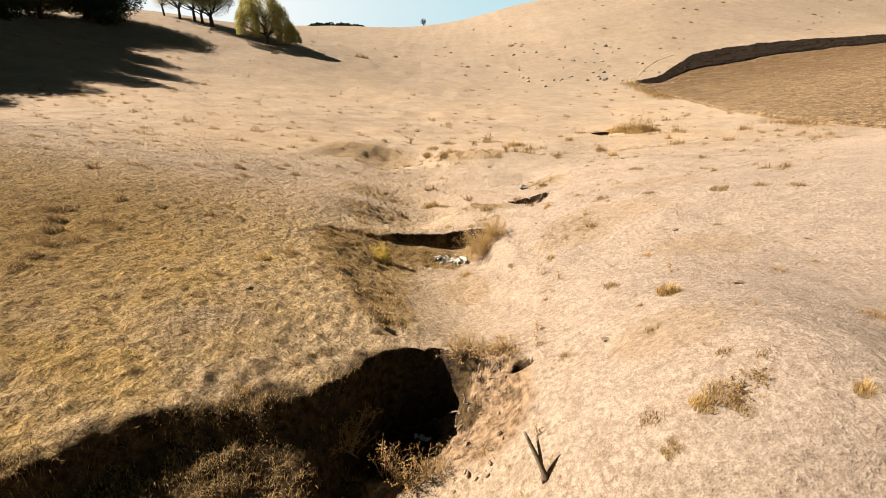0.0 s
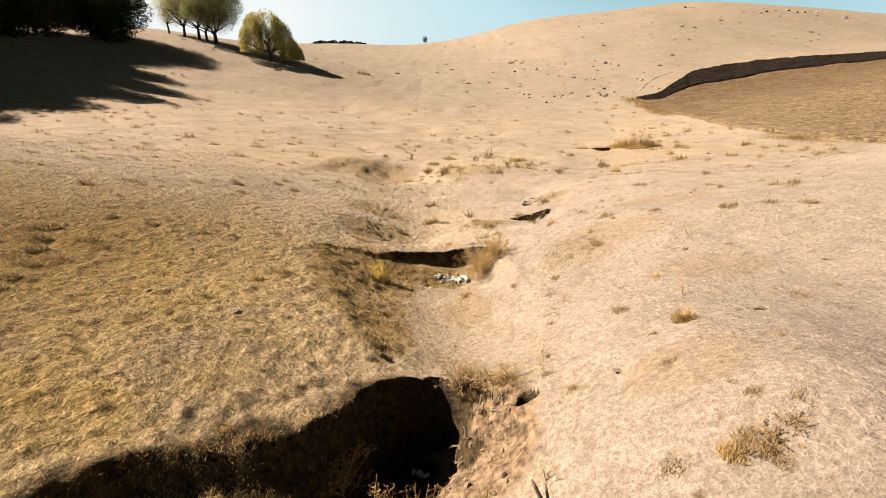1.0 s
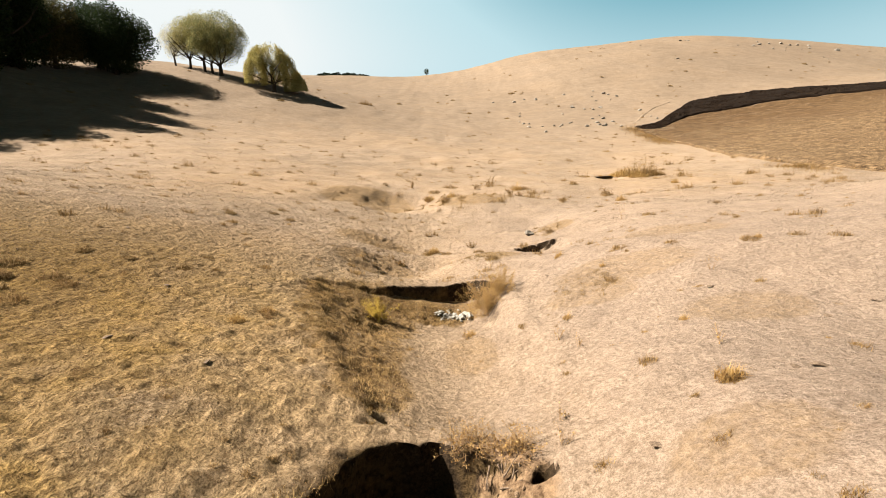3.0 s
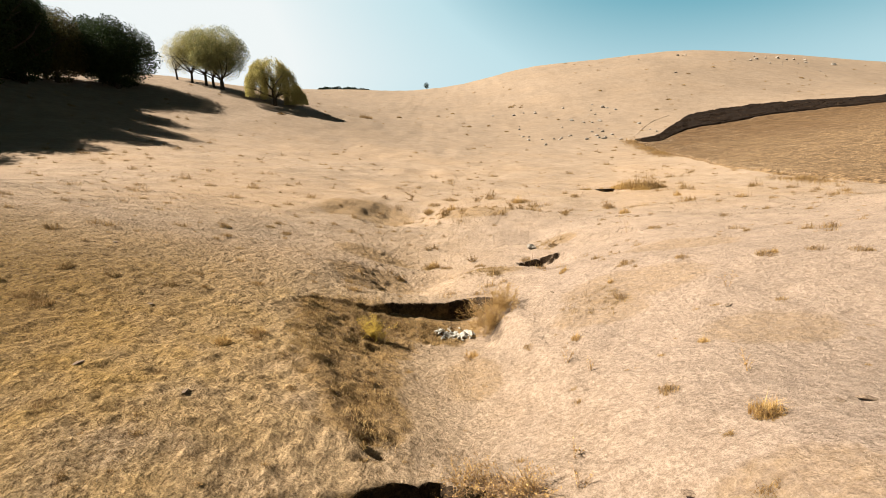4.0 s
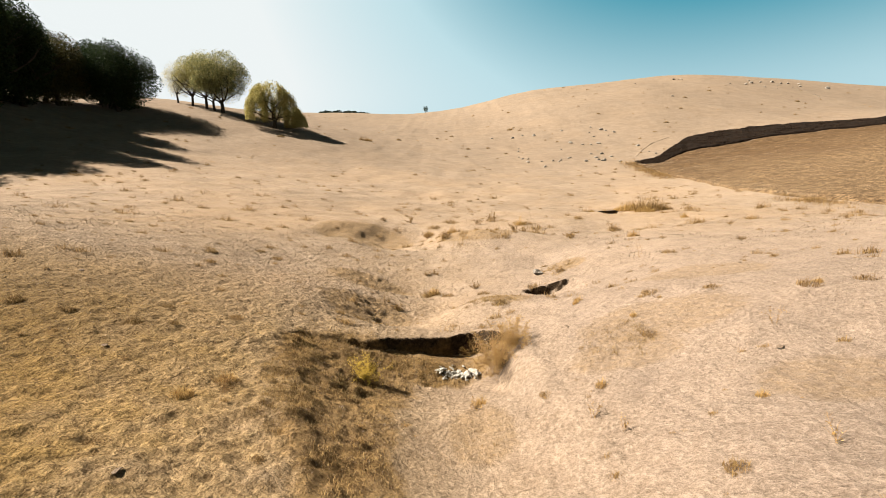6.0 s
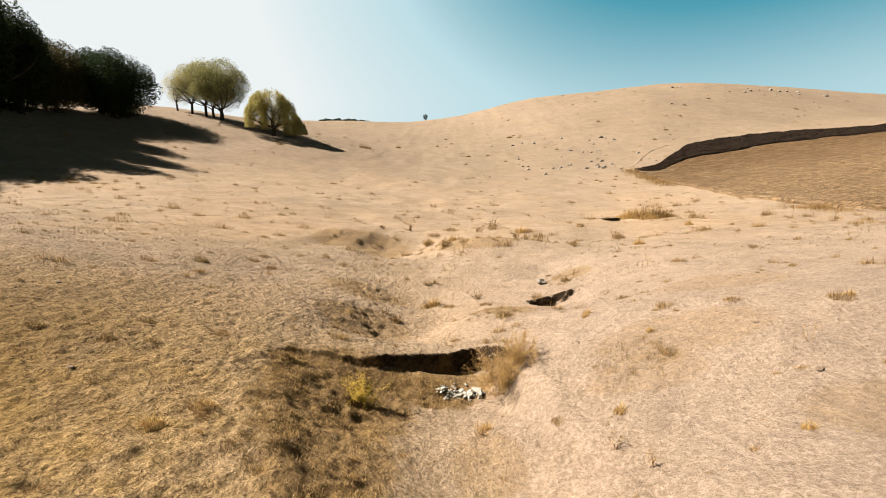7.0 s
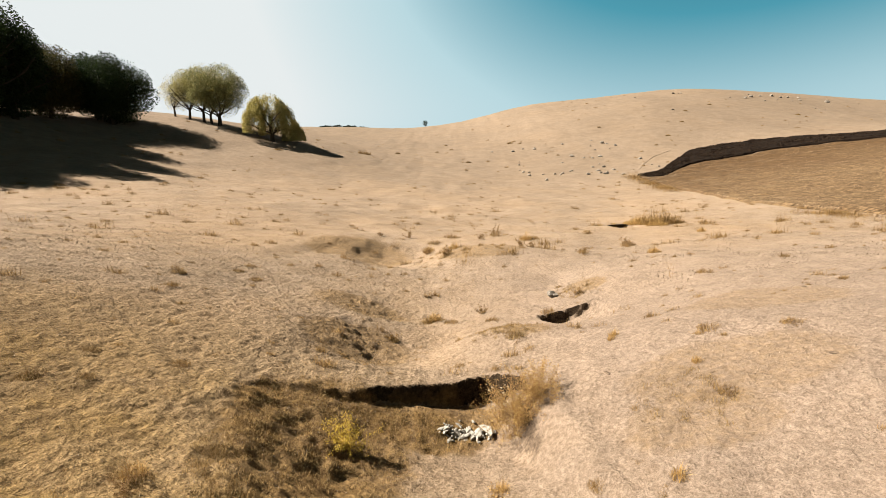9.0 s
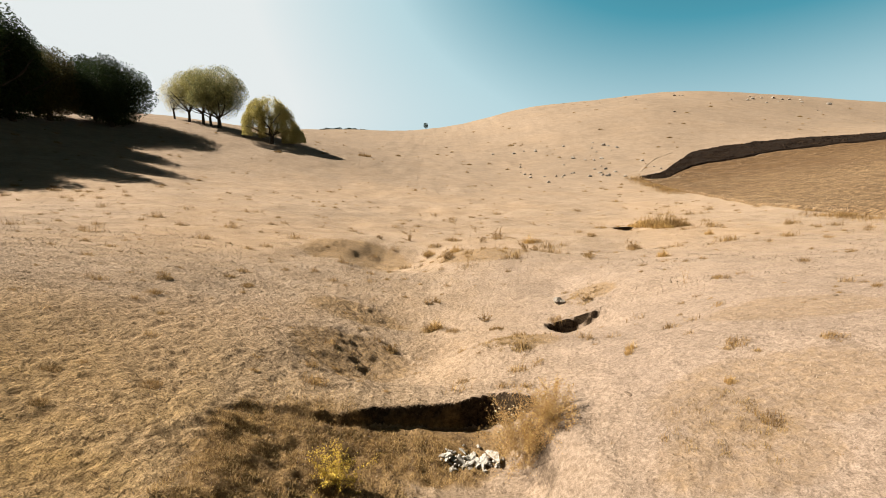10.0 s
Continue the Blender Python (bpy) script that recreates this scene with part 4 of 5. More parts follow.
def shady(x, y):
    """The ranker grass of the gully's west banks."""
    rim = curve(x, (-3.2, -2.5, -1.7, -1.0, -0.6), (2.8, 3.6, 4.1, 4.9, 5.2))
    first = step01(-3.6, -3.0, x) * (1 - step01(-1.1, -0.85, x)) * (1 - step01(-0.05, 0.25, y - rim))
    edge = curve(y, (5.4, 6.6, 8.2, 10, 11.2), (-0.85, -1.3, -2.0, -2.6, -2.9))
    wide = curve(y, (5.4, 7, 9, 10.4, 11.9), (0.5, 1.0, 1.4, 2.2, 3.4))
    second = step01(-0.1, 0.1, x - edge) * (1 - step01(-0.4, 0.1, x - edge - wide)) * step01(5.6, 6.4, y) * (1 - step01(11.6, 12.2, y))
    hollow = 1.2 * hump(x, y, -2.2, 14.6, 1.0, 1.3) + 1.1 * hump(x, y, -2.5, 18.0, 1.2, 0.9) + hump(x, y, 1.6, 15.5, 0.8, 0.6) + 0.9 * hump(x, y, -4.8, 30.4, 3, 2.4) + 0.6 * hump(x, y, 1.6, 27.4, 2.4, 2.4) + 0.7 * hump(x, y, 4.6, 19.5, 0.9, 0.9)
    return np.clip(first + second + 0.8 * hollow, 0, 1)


def flank(x, y):
    return step01(0.5, -3.0, x) * (1 - step01(8, 14, y)) * turfy(x, y)


def western(x, y):
    return step01(-0.4, -3.4, x) * (1 - 0.9 * step01(7.5, 13, y)) * turfy(x, y)


def eastern(x, y):
    return (1 - 0.85 * step01(-0.4, -3.4, x) * (1 - 0.9 * step01(7.5, 13, y))) * turfy(x, y)


def first_bank(x, y):
    rim = curve(x, (-3.2, -2.5, -1.7, -1.0), (2.8, 3.6, 4.1, 4.9))
    return step01(-0.08, 0.1, rim - y) * step01(-4.2, -3.4, x) * (1 - step01(-1.05, -0.85, x))


def lip_fringe(x, y):
    """Longer grass hanging over the rim of the first headcut."""
    rim = curve(x, (-3.6, -3.2, -2.9, -2.6, -2.3, -2.0, -1.69, -1.31, -1.02, -0.8), (2.3, 2.8, 3.25, 3.58, 3.76, 3.82, 3.98, 4.36, 4.88, 5.32))
    return step01(-0.02, 0.04, rim - y + 0.04) * (1 - step01(0.10, 0.30, rim - y)) * step01(-4.2, -3.6, x) * (1 - step01(-0.95, -0.85, x))


def rank_mask(x, y):
    return shady(x, y) * turfy(x, y)


for name, label, me in (
        ("short_grass", "short dry straw grass on the nearer slope", sward(101, 75000, 1.6, 8.0, 0.022, 0.0055, 1.2, 0.11, eastern)),
        ("golden_grass", "short golden-brown grass on the western flank", sward(109, 90000, 1.6, 16.0, 0.022, 0.007, 1.2, 0.12, western, GOLDEN)),
        ("short_grass", "short dry straw grass on the middle slope", sward(102, 70000, 8.0, 17.0, 0.032, 0.011, 1.2, 0.17, eastern)),
        ("thin_grass", "thin dry grass farther up the valley", sward(103, 110000, 17.0, 48.0, 0.05, 0.030, 1.3, 0.5)),
        ("brown_grass", "short brown grass on the western flank", sward(106, 10000, 2.5, 16.0, 0.04, 0.008, 1.1, 0.14, flank, RANK)),
        ("rank_grass", "rough brown grass on the shaded gully banks", sward(104, 150000, 2.0, 12.6, 0.071, 0.0055, 1.4, 0.2, rank_mask, RANK)),
        ("rank_grass", "tall rough grass on the first gully's bank", sward(107, 70000, 1.5, 4.9, 0.080, 0.0048, 1.4, 0.22, first_bank, RANK)),
        ("golden_fringe", "golden grass hanging over the gully's rim", sward(110, 16000, 2.0, 5.4, 0.10, 0.004, 1.5, 0.2, lip_fringe, RANK)),
        ("shaded_rank_grass", "brown grass of the second hollow's bank, darkened for its shade", sward(108, 9000, 5.6, 12.2, 0.071, 0.009, 1.4, 0.16, rank_mask, RANK_SHADED)),
        ("rank_grass", "rough brown grass in the upper hollows", sward(105, 90000, 12.6, 34.0, 0.06, 0.020, 1.3, 0.3, rank_mask, RANK))):
    tagged(new(name, me), label, "grass", kind="stuff")

# ---- small weeds scattered over the valley floor and slopes ----
rng = np.random.default_rng(111)
base, ln, wd = [], [], []
for count, y0, y1, size in ((230, 2.5, 12, 0.07), (340, 12, 26, 0.16), (640, 26, 60, 0.38), (480, 60, 130, 0.42), (240, 130, 195, 0.5)):
    y = rng.uniform(y0, y1, count)
    x = rng.uniform(-1, 1, count) * y * 0.9
    if y0 == 26:
        x[:46], y[:46] = rng.normal(0.6, 2.4, 46), rng.normal(28.0, 2.6, 46)
    keep = value_noise(x, y, 0.22 * y0 + 2.0, 94) > rng.uniform(-0.9, 0.4, count)
    for cx, cy in zip(x[keep], y[keep]):
        k = int(rng.integers(30, 130))
        s = size * (0.3 + 1.1 * rng.uniform(0, 1) ** 2.5)
        p = rng.normal(size=(k, 2)) * s * np.array([0.5, 0.4])
        base.append(np.stack([cx + p[:, 0], cy + p[:, 1], height(cx + p[:, 0], cy + p[:, 1]) - 0.01], 1))
        ln.append(np.full(k, s))
        wd.append(np.full(k, 0.004 + 0.028 * s))
tagged(new("scattered_weeds", blade_mesh("blades", rng, np.concatenate(base), np.concatenate(ln), np.concatenate(wd), 2.0, BROWN_WEED)),
       "small brown weeds dotted over the dry pasture", "weeds", kind="stuff")

# ---- weeds along the field's near edge ----
t = rng.uniform(0, 1, 26000)
(nx, ny), _ = field_edges(t)
t = t[value_noise(nx, ny, 4.0, 9) > -0.7 + 1.15 * step01(0.15, 0.35, t)]
(nx, ny), _ = field_edges(t)
nx, ny = nx + rng.normal(size=len(t)) * 0.9 - 0.6, ny + rng.normal(size=len(t)) * 1.4
tall = 0.24 + 0.22 * value_noise(nx, ny, 3.0, 5) + 0.6 * (1 - step01(0, 0.28, t))
tagged(new("field_margin", blade_mesh("blades", rng, np.stack([nx, ny, height(nx, ny) - 0.02], 1), tall, 0.022, 1.7, BROWN_WEED)),
       "strip of tall dry weeds along the edge of the field", "weeds", kind="stuff")

# ---- cut straw standing over the stubble field ----
t, s = rng.uniform(0.02, 1, 100000), rng.uniform(0.01, 0.97, 100000)
s = s * strip_low(t)
(nx, ny), (fx, fy) = field_edges(t)
px, py = nx + (fx - nx) * s, ny + (fy - ny) * s
keep = value_noise(px, py, 1.6, 37) + 0.7 * value_noise(px, py, 9.0, 38) > -0.25
px, py = px[keep], py[keep]
tagged(new("cut_straw", spike_mesh("blades", rng, np.stack([px, py, height(px, py) + 0.24], 1), np.full(len(px), 0.16), 0.04, 1.45, CUT_STRAW)),
       "pale cut straw standing in the stubble", "straw", kind="stuff")


t, s = rng.uniform(0.03, 1, 26000), rng.uniform(0.04, 0.96, 26000)
s = strip_low(t) + (strip_high(t) - strip_low(t)) * s
(nx, ny), (fx, fy) = field_edges(t)
px, py = nx + (fx - nx) * s, ny + (fy - ny) * s
tagged(new("plough_clods", spike_mesh("clods", rng, np.stack([px, py, height(px, py) + 0.36], 1), np.full(len(px), 0.22), 0.22, 1.2, PLOUGHED)),
       "rough dark clods turned up by the plough", "clods", kind="stuff")


# ---- brown tussocks on the rough patches of the gully ----
def tussocks(seed, cx, cy, rx, ry, size, clumps, mat, label):
    r = np.random.default_rng(seed)
    q = np.sqrt(r.uniform(0, 1, clumps)) * (0.75 + 0.35 * r.uniform(0, 1, clumps))
    a = r.uniform(0, 2 * math.pi, clumps)
    n = 34
    x = np.repeat(cx + rx * q * np.cos(a), n) + r.normal(size=clumps * n) * 0.05 * size
    y = np.repeat(cy + ry * q * np.sin(a), n) + r.normal(size=clumps * n) * 0.05 * size
    ln = np.repeat(0.085 * size * r.uniform(0.5, 1.3, clumps), n)
    tagged(new("brown_tussocks", blade_mesh("blades", r, np.stack([x, y, height(x, y) - 0.01], 1), ln, 0.0065 * size, 1.4, mat)), label, "grass", kind="stuff")


for k, (cx, cy, rx, ry, size, count, mat) in enumerate((
        (1.35, 14.7, 0.85, 0.7, 0.8, 90, RANK), (3.0, 10.1, 0.6, 0.8, 0.8, 40, RANK), (-1.9, 10.5, 0.95, 1.3, 0.68, 420, RANK), (-0.4, 11.25, 0.85, 0.42, 0.7, 300, RANK), (4.2, 18.9, 0.7, 0.7, 0.9, 50, RANK),
        (-2.5, 9.4, 0.3, 0.9, 0.62, 220, RANK), (-2.15, 8.2, 0.3, 0.8, 0.62, 200, RANK), (-2.75, 10.7, 0.25, 0.6, 0.62, 150, RANK), (-1.6, 3.7, 0.6, 0.5, 0.55, 160, RANK_SHADED), (-2.4, 3.0, 0.6, 0.4, 0.55, 160, RANK_SHADED))):
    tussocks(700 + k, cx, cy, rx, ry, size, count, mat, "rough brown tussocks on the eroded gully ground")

# ---- dead brown weeds about the upper hollows ----
for k, (x, y, high) in enumerate(((-0.1, 26.2, 0.65), (0.15, 26.6, 0.5), (3.5, 36.5, 0.7), (3.8, 27.3, 0.5), (4.3, 27.5, 0.45), (-0.5, 18.2, 0.30), (-0.3, 18.4, 0.25), (-0.4, 20.4, 0.28), (-0.7, 20.3, 0.24), (-1.1, 30.5, 0.6),
                                 (4.1, 18.6, 0.3), (1.05, 18.4, 0.3), (-1.5, 15.9, 0.25), (10.45, 30.5, 0.7), (10.2, 30.0, 0.5), (2.2, 33.5, 0.6), (-2.4, 34.0, 0.6), (6.2, 25.1, 0.5), (-4.2, 33.8, 0.45))):
    weed(on_ground(x, y, 0.03), 720 + k, 12, high, 0.9, "dead rusty-brown weed on the hummocky ground", BROWN_WEED, "dead weeds up the gully", leafy=260, leaf=0.03 * high + 0.012, girth=0.008 * high + 0.003, twigs=3, name="dead_weed")

# ---- single tufts and weeds ----
tufts = [tuft_mesh(201, 420, 0.11, 0.19, 0.005, 1.15, TUFT), tuft_mesh(202, 380, 0.15, 0.14, 0.005, 1.35, BROWN_WEED), tuft_mesh(203, 300, 0.09, 0.17, 0.0045, 1.0, GOLD), tuft_mesh(205, 620, 0.15, 0.13, 0.006, 1.4, RANK)]
for x, y, kind, big in ((2.83, 5.18, 0, 1.3), (2.80, 5.12, 2, 1.0), (2.57, 6.26, 1, 1.0), (-3.32, 7.90, 0, 1.2), (-3.30, 7.86, 3, 0.9), (-3.05, 8.50, 0, 1.1), (-2.95, 8.40, 3, 1.0), (-3.2, 8.45, 3, 0.7), (2.24, 8.80, 2, 1.0), (3.6, 7.48, 2, 0.9),
                        (-5.25, 9.88, 3, 1.2), (-6.34, 9.86, 3, 1.1), (-7.23, 9.92, 3, 1.2), (-6.33, 8.26, 1, 1.4), (0.55, 9.5, 2, 1.3), (3.1, 12.9, 2, 1.2), (-0.44, 18.3, 0, 2.4), (-0.6, 18.2, 3, 2.2), (0.1, 17.6, 1, 1.6), (1.44, 14.2, 3, 1.7), (1.7, 16.0, 1, 1.6),
                        (-4.1, 11.0, 1, 1.2), (5.0, 32.9, 2, 4.5), (5.5, 33.2, 1, 3.6), (-1.0, 31.0, 0, 3.2), (0.35, 34.6, 1, 4.0), (-0.7, 32.3, 1, 3.0), (10.65, 30.7, 1, 3.4), (15.8, 32.5, 2, 3.0), (0.4, 28.6, 2, 3.5), (8.7, 23.4, 2, 3.0), (-19.3, 114, 1, 13.0),
                        (6.49, 10.5, 1, 1.5), (6.7, 10.6, 2, 1.0), (7.45, 10.45, 1, 1.4), (7.9, 10.0, 1, 1.4), (1.5, 9.0, 1, 0.8), (0.2, 13.2, 1, 1.0), (2.92, 2.64, 2, 0.75), (2.91, 2.62, 3, 0.5), (1.74, 2.74, 3, 0.55), (1.80, 2.78, 1, 0.6), (4.17, 3.90, 1, 1.0),
                        (2.06, 2.98, 2, 1.15), (2.10, 2.95, 3, 0.7), (2.22, 2.98, 1, 1.1), (2.26, 2.80, 1, 0.8), (2.62, 6.3, 3, 0.6), (-4.02, 5.67, 1, 0.8), (-6.6, 8.5, 3, 1.2), (-7.3, 8.2, 3, 1.3), (-6.6, 7.0, 3, 1.2), (-6.0, 5.95, 3, 1.1), (-6.4, 7.4, 1, 1.5), (-7.0, 7.7, 3, 1.6), (-7.6, 8.8, 3, 1.4), (-6.9, 7.2, 1, 1.4), (-6.2, 6.4, 3, 1.0),
                        (-3.46, 6.62, 1, 0.9), (2.99, 12.7, 2, 1.0), (4.32, 11.9, 1, 1.4), (3.47, 10.0, 1, 1.2), (5.31, 11.4, 1, 1.3), (7.58, 17.7, 1, 1.8), (-5.34, 10.95, 3, 1.0), (-7.83, 17.4, 3, 1.7), (-6.85, 15.4, 1, 1.5), (-6.97, 19.3, 3, 1.5), (-6.1, 18.6, 1, 1.6),
                        (-5.92, 14.2, 3, 1.2), (-4.71, 10.05, 3, 0.9), (1.27, 17.2, 1, 1.5), (-1.48, 15.9, 3, 1.2), (3.55, 10.9, 2, 0.9)):
    t = new("grass_tuft", tufts[kind])
    t.matrix_basis = on_ground(x, y, 0.01, rng.uniform(0, 360)) @ Matrix.Scale(big, 4)
    tagged(t, "tuft of dry golden grass standing on the turf", "grass tuft", "tufts on the pasture")

dark_tuft = tuft_mesh(204, 160, 0.09, 0.09, 0.010, 1.4, RANK)
# tall bunches beside the upper burrow
for x, y, big in ((15.0, 39.2, 1.3), (16.0, 38.8, 1.7), (15.4, 37.6, 0.9), (16.9, 38.6, 1.2), (12.1, 39.9, 0.3), (14.2, 39.95, 0.42), (13.2, 40.0, 0.22), (13.0, 38.2, 0.4)):
    t = new("tall_grass_clump", tuft_mesh(int(210 + x * 3), 1100, 0.85, 0.90, 0.016, 1.7, BROWN_WEED if x > 15.5 else TUFT))
    t.matrix_basis = on_ground(x, y, 0.02, rng.uniform(0, 360)) @ Matrix.Scale(big, 4)
    tagged(t, "tall clump of rusty dry grass beside a burrow", "grass clump", "clumps by the burrow")

# ---- plants of the second headcut ----
weed(on_ground(1.02, 11.25, 0.02), 301, 60, 0.95, 0.95, "bushy golden-brown dry weed in the washed-out hollow", TUFT, leafy=17000, leaf=0.009, girth=0.004, twigs=5, name="dry_bush")
weed(on_ground(1.30, 11.30, 0.02), 302, 34, 0.72, 0.9, "bushy golden-brown dry weed in the washed-out hollow", TUFT, leafy=7000, leaf=0.009, girth=0.004, twigs=5, name="dry_bush")
weed(on_ground(0.82, 11.75, 0.02), 303, 7, 0.62, 0.35, "dry thistle with pale seed heads under the lip", GOLD, heads=0.019, twigs=2, girth=0.006, leafy=60, name="dry_thistle")
weed(on_ground(-1.47, 10.35, 0.02), 304, 24, 0.56, 0.55, "yellow flowering weed on the shaded bank", OCHRE, leafy=3200, leaf=0.011, girth=0.004, twigs=4, name="yellow_weed")
weed(on_ground(0.45, 9.35, 0.02), 305, 14, 0.24, 0.8, "small dry weed beside the hollow", GOLD, leafy=160, leaf=0.012, girth=0.003)
for x, y, seed, high, n in ((2.30, 2.92, 342, 0.18, 500), (2.44, 2.98, 351, 0.15, 300), (2.80, 5.10, 343, 0.17, 900), (-6.7, 8.4, 344, 0.22, 400), (-7.3, 8.2, 345, 0.24, 500), (-7.0, 7.6, 346, 0.2, 400),
                            (-6.4, 7.0, 347, 0.2, 300), (-7.8, 8.6, 348, 0.25, 400), (-3.0, 8.36, 349, 0.24, 300), (-2.9, 8.2, 350, 0.16, 250)):
    weed(on_ground(x, y, 0.02), seed, 26, high, 1.2, "low golden dry weed spreading over the turf", BROWN_WEED, "low golden weeds", leafy=2 * n, leaf=0.008, girth=0.003, twigs=4, name="low_weed")
# ---- plants of the first headcut ----
weed(on_ground(-1.12, 4.32, 0.02), 311, 34, 0.56, 0.85, "dry orange weed on the gully's shaded edge", TUFT, leafy=1800, leaf=0.012, girth=0.007, twigs=4)
weed(on_ground(-0.62, 4.05, 0.02), 312, 14, 0.62, 0.6, "tangled brown weed on the gully floor", GOLD, leafy=160, leaf=0.014, girth=0.005)
weed(on_ground(-0.15, 4.0, 0.02), 313, 22, 0.50, 0.7, "yellowish leafy weed on the gully floor", BROWN_WEED, leafy=900, leaf=0.010, girth=0.004)
weed(on_ground(-0.38, 3.95, 0.02), 314, 20, 0.50, 0.7, "yellowish leafy weed on the gully floor", TUFT, leafy=700, leaf=0.010, girth=0.004)
for x, y, seed in ((0.35, 5.46, 321), (0.60, 5.40, 322), (0.82, 5.28, 323), (0.2, 5.52, 324), (0.72, 5.36, 325)):
    weed(on_ground(x, y, 0.02), seed, 30, 0.36, 1.2, "dry brown twigs overhanging the gully's lip", TUFT, "twigs on the lip", leafy=420, leaf=0.010, girth=0.0035, twigs=4)
for x, y, seed, high in ((1.25, 5.2, 331, 0.3), (0.95, 3.65, 332, 0.28), (1.35, 5.7, 333, 0.22), (2.1, 7.6, 334, 0.3), (3.4, 6.3, 335, 0.3), (6.6, 17.8, 336, 0.75), (1.9, 8.1, 337, 0.3), (5.0, 9.3, 338, 0.4)):
    weed(on_ground(x, y, 0.02), seed, 4, high, 0.35, "thin dry stalk standing in the turf", GOLD, "dry stalks", leafy=30, leaf=0.012, girth=0.004, twigs=4, name="dry_stalk")

# ---- dead wood ----
def branch(at, seed, length, girth, forks, label, name="dead_branch", bend=0.12):
    r = np.random.default_rng(seed)
    t = thing(name, at, label, "branch")
    line = wander(r, (0, 0, 0), (1, 0, 0.05), length, 8, bend)
    stem = part("stem", mesh_of("stem", *tube(line, np.linspace(girth, girth * 0.45, len(line)), 7), DEAD_WOOD), t)
    for j in range(forks):
        k = 2 + j * 2 % 6
        side = wander(r, line[k], line[k] - line[k - 1] + r.normal(size=3) * length * 0.06, length * r.uniform(0.3, 0.6), 5, bend)
        part("twig", mesh_of("twig", *tube(side, np.linspace(girth * 0.6, girth * 0.2, len(side)), 5), DEAD_WOOD), stem)
    return t


base = Vector((0.93, 3.11, gz(0.93, 3.11) - 0.05))
branch(Matrix.Translation(base) @ pose(0, 0, 0, 0, -58, 140), 401, 0.50, 0.030, 0, "forked dead branch sticking out of the bank", bend=0.03)
branch(Matrix.Translation(base + Vector((-0.03, 0.0, 0))) @ pose(0, 0, 0, 0, -66, 118), 402, 0.42, 0.022, 0, "forked dead branch sticking out of the bank", bend=0.03)
for x, y, turn, seed, ln in ((0.48, 5.08, 20, 403, 0.34), (0.56, 5.02, 70, 404, 0.25), (0.44, 5.0, -30, 405, 0.24), (0.02, 4.98, 10, 406, 0.3), (0.10, 4.92, 60, 407, 0.28),
                             (0.00, 5.05, -20, 408, 0.26), (0.08, 5.08, 120, 409, 0.25), (0.18, 4.98, -50, 410, 0.22), (0.05, 4.88, 30, 411, 0.25), (0.14, 5.06, 80, 412, 0.2)):
    z = (gz(x + 0.05, y) - gz(x - 0.05, y)) / 0.1
    branch(pose(x + 0.14, y, gz(x + 0.14, y) + 0.05, 0, -math.degrees(math.atan(z)) * math.cos(radians(turn)), turn), seed, ln, 0.011, 3, "broken dry brushwood lying on the gully bank", "brushwood")

# dark roots hanging out of the torn rim
for k, (x, y) in enumerate(((0.50, 5.27), (0.58, 5.24), (0.66, 5.20), (0.72, 5.15), (0.78, 5.10), (0.62, 5.22))):
    branch(pose(x, y, gz(x, y + 0.06) - 0.01, 0, 50 + 7 * (k % 3), -95 + 16 * (k % 4)), 430 + k, 0.26, 0.012, 3, "dark dry roots hanging from the torn rim", "root", 0.2)

# ---- stones, rubble and scraps ----
rubble = [lump_mesh("lump", 500 + k, s, WHITE_STONE, 0.9, 2, (0.2, 0.7)) for k, s in enumerate(((0.09, 0.06, 0.035), (0.07, 0.05, 0.03), (0.12, 0.06, 0.035), (0.05, 0.04, 0.03)))]
def stone(name, me, x, y, sink, label, group, big=1.0, tilt=0.0):
    ob = new(name, me)
    ob.matrix_basis = pose(x, y, gz(x, y) + sink, rng.uniform(-tilt, tilt), rng.uniform(-tilt, tilt), rng.uniform(0, 360)) @ Matrix.Scale(big, 4)
    return tagged(ob, label, "stone", group)


for k in range(90):
    a = rng.uniform(-0.5, 0.5), rng.normal()
    stone("white_rubble", rubble[k % 4], 0.22 + a[0] * 0.85, 11.42 + a[1] * 0.09 + a[0] * 0.12, 0.01 + 0.012 * (k % 3), "white lump of rubble dumped in the hollow", "rubble in the hollow", rng.uniform(0.3, 1.05) ** 1.3, 40)
big_rubble = [lump_mesh("lump", 510 + k, (0.20, 0.13, 0.08), WHITE_STONE, 0.9, 3, (0.2, 0.65)) for k in range(3)]
for k, (x, y) in enumerate(((-0.12, 11.36), (0.08, 11.40), (0.30, 11.46), (0.45, 11.48), (0.18, 11.34), (0.58, 11.52))):
    stone("white_rubble", big_rubble[k % 3], x, y, 0.02, "white lump of rubble dumped in the hollow", "rubble in the hollow", rng.uniform(0.6, 1.0), 25)
skull = [lump_mesh("lump", 520 + k, (0.5, 0.38, 0.30), FIELD_STONE) for k in range(4)]
stone("pale_stone", skull[0], 3.36, 19.1, 0.06, "grey mottled stone lying in the hollow", "", 0.42, 20)
stone("pale_stone", skull[1], 3.50, 19.0, 0.04, "grey mottled stone lying in the hollow", "", 0.28, 20)
stone("white_rubble", rubble[2], 3.15, 16.75, 0.02, "white lump of rubble in the upper hollow", "", 1.4, 10)
stone("white_rubble", rubble[1], 3.3, 17.0, 0.02, "white lump of rubble in the upper hollow", "", 1.0, 10)
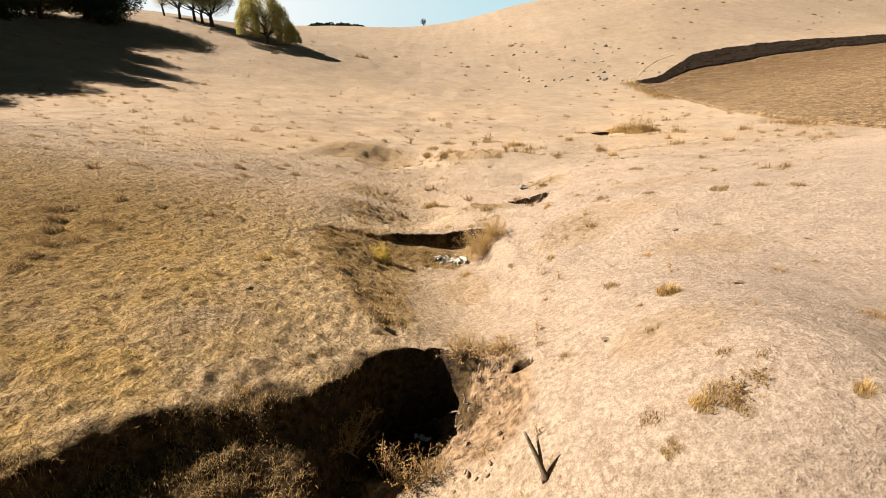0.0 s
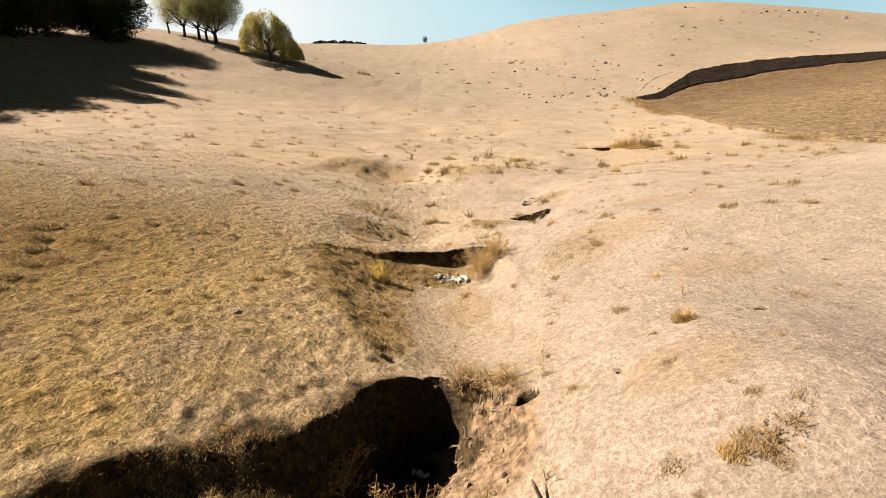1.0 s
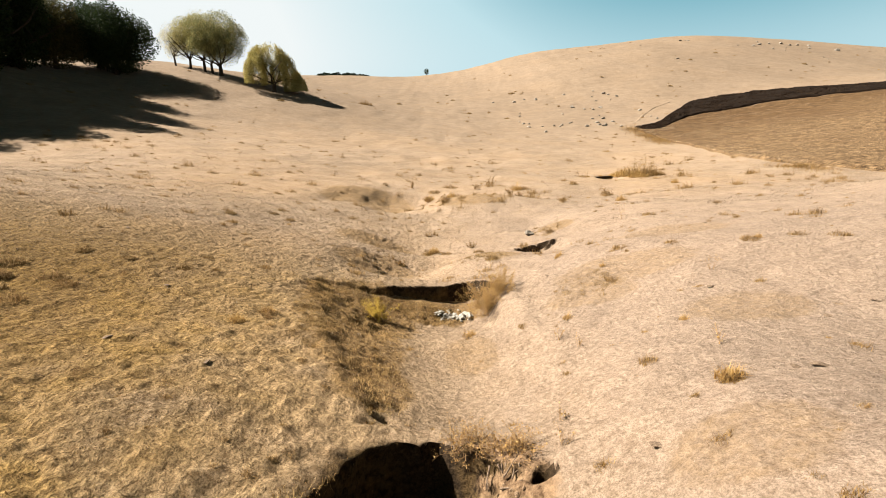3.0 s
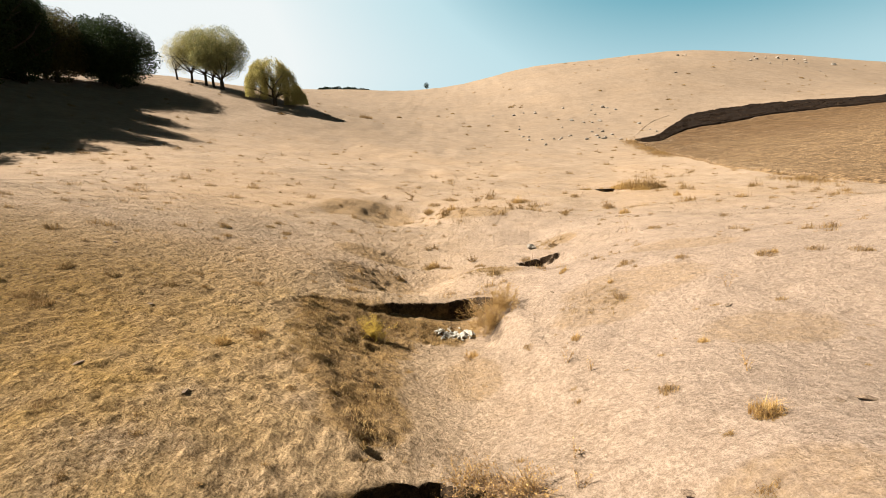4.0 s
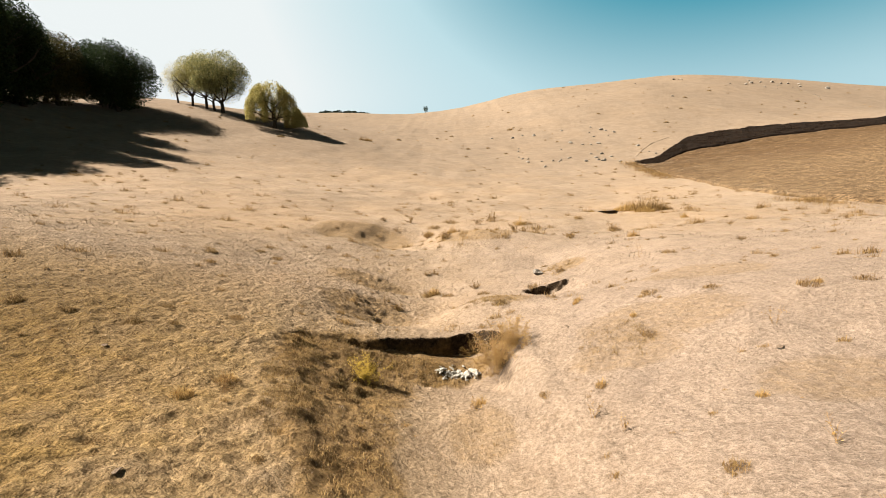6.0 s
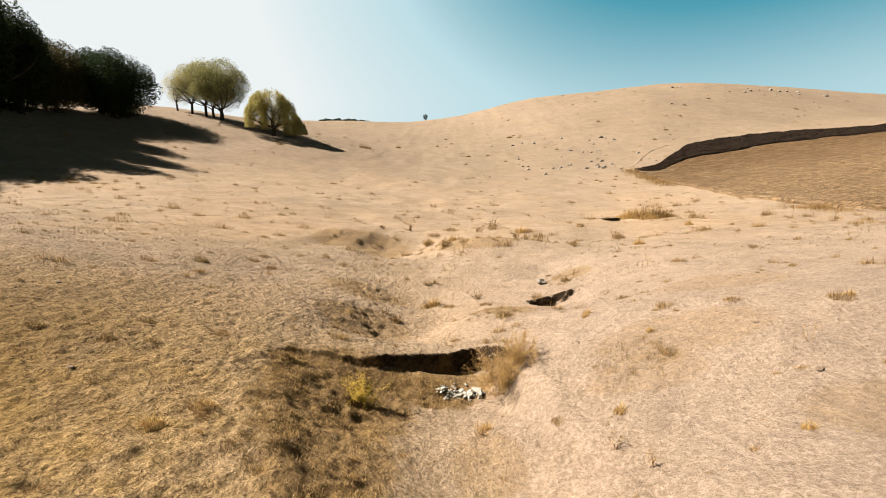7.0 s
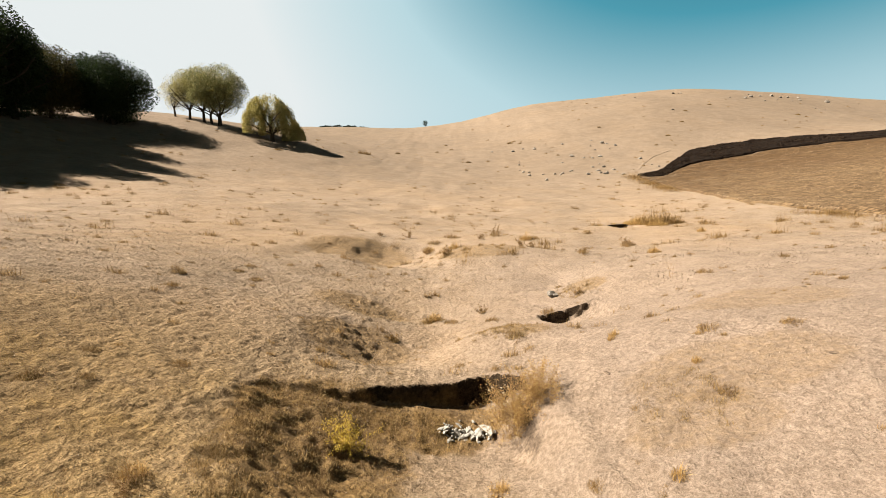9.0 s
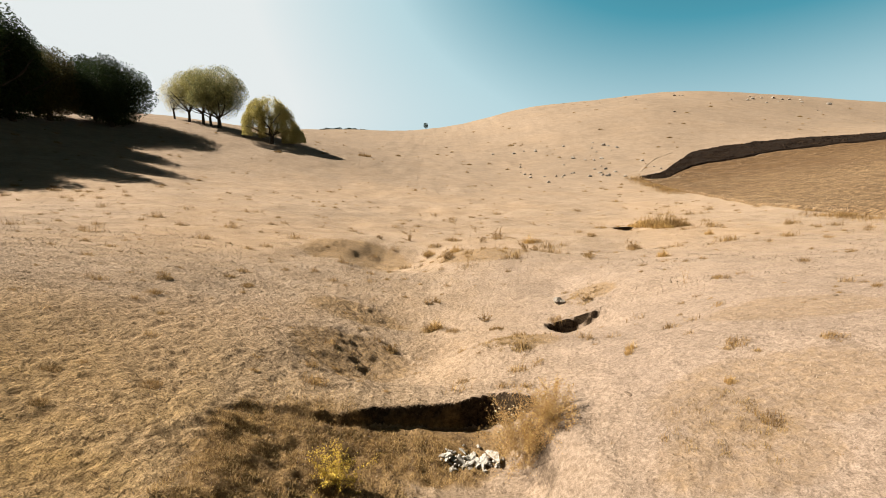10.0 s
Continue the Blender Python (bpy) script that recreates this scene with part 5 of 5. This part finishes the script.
for x, y, big in ((42.2, 124.4, 1.5), (37.8, 113, 1.3), (31.7, 115.7, 1.3), (29.2, 94.6, 1.0), (22.8, 96.4, 0.8), (24.7, 97.3, 0.9), (23.9, 95.8, 0.7), (32.1, 93.4, 0.9), (35.2, 92, 0.9), (24.8, 127.6, 1.1),
                  (90, 183, 1.8), (115.6, 175.7, 2.0), (128.6, 183, 2.2), (130.6, 180.8, 1.6), (134.6, 182.5, 1.8), (135.4, 177.2, 1.6), (146.3, 177.7, 2.2), (111.6, 172.6, 1.4), (74.2, 151.4, 1.3), (38.7, 119.3, 1.0),
                  (44.5, 121, 1.0), (40.5, 128, 0.9), (122, 180, 1.3), (26.5, 98.5, 0.6), (34, 113, 0.8), (140, 184, 1.4)):
    stone("field_stone", skull[int(rng.integers(0, 4))], 0.968 * x, y, 0.12 * big, "weathered pale field stone on the hillside", "stones on the hill", 0.85 * big, 15)
for x, y, big in ((21.6, 136.4, 4.0), (58.5, 126, 5.0), (-33, 96, 6.0), (75, 150, 5.0), (20.4, 140, 3.5), (28, 118, 3.5), (110, 150, 6.0), (19.2, 138.7, 7.0), (5.8, 114.9, 5.0), (2.1, 135.8, 5.0), (0.5, 145.5, 4.0), (-2.0, 131, 4.0), (45, 140, 4.5), (88, 160, 5.0), (68, 138, 4.0), (52, 118, 4.0), (-12, 124, 5.0), (14, 108, 4.0)):
    t = new("hill_shrub", tufts[3])
    t.matrix_basis = on_ground(x, y, 0.02, rng.uniform(0, 360)) @ Matrix.Scale(big, 4)
    tagged(t, "low dark dry shrub on the hillside", "shrub", "shrubs on the hill")
small_stone = [lump_mesh("lump", 530 + k, (0.30, 0.22, 0.16), FIELD_STONE) for k in range(3)]
for k in range(46):
    x, y = (rng.uniform(12, 44), rng.uniform(88, 132)) if k < 34 else (rng.uniform(70, 135), rng.uniform(160, 184))
    stone("field_stone", small_stone[k % 3], x, y, 0.05, "small weathered stone on the hillside", "stones on the hill", rng.uniform(0.8, 2.0), 20)
clods = [lump_mesh("lump", 540 + k, (0.05, 0.04, 0.03), CLOD, 0.5) for k in range(3)]
for k in range(90):
    x, y = 0.1 + 0.8 * rng.uniform(0, 1) ** 1.4, rng.uniform(3.6, 5.1)
    ob = new("earth_clod", clods[k % 3])
    ob.matrix_basis = pose(x, y, gz(x, y) - 0.005, rng.uniform(0, 90), rng.uniform(0, 90), rng.uniform(0, 360)) @ Matrix.Scale(0.25 + 0.9 * rng.uniform(0, 1) ** 2, 4)
    tagged(ob, "crumbled clod of tan earth on the gully bank", "clod", "clods on the bank")


dung = [lump_mesh("lump", 560 + k, (0.075, 0.05, 0.016), DEAD_WOOD, 0.9, 2, (0.3, 0.8)) for k in range(3)]
for x, y in ((3.73, 5.22), (3.45, 5.2), (2.62, 6.3), (-4.4, 6.6), (5.2, 6.9), (4.6, 8.6), (-2.9, 6.2), (6.1, 7.2), (-5.0, 8.9), (1.9, 4.6), (4.9, 10.2), (-7.9, 12.2), (7.5, 14.0), (2.4, 11.3)):
    ob = new("dung_lump", dung[int(rng.integers(0, 3))])
    ob.matrix_basis = pose(x, y, gz(x, y) + 0.012, 0, 0, rng.uniform(0, 360)) @ Matrix.Scale(rng.uniform(0.7, 1.3), 4)
    tagged(ob, "small dark dried lump lying on the turf", "lump", "lumps on the turf")
for x, y, big in ((-0.92, 6.0, 0.9), (-0.80, 6.12, 0.8), (-0.9, 6.3, 0.9), (-0.75, 6.42, 0.7), (-1.0, 6.5, 0.9), (-0.86, 5.85, 0.7)):
    t = new("grass_tuft", dark_tuft)
    t.matrix_basis = on_ground(x, y, 0.01, rng.uniform(0, 360)) @ Matrix.Scale(big, 4)
    tagged(t, "dark brown matted tuft on the trough's edge", "grass tuft", "dark tufts in the trough")


def scrap(x, y, seed, size):
    """A crumpled sheet of plastic."""
    n = 14
    u, v = np.meshgrid(np.linspace(-1, 1, n), np.linspace(-1, 1, n))
    w = 0.35 * value_noise(u * 2.0, v * 2.0, 0.5, seed) + 0.2 * value_noise(u, v, 0.22, seed + 1)
    i = (np.arange(n - 1)[:, None] * n + np.arange(n - 1)[None]).ravel()
    me = mesh_of("scrap", np.stack([u.ravel(), v.ravel() * 0.6, 0.35 + w.ravel()], 1) * size, np.stack([i, i + 1, i + n + 1, i + n], 1), SCRAP)
    ob = new("plastic_scrap", me)
    ob.matrix_basis = pose(x, y, gz(x, y), 10, 5, seed * 40)
    m = ob.modifiers.new("thickness", "SOLIDIFY")
    m.thickness = 0.003
    return tagged(ob, "crumpled pale blue plastic scrap on the gully floor", "litter", "litter in the gully")


scrap(-0.30, 5.2, 3, 0.07)
scrap(-0.20, 5.12, 5, 0.05)
scrap(-0.38, 5.25, 7, 0.04)
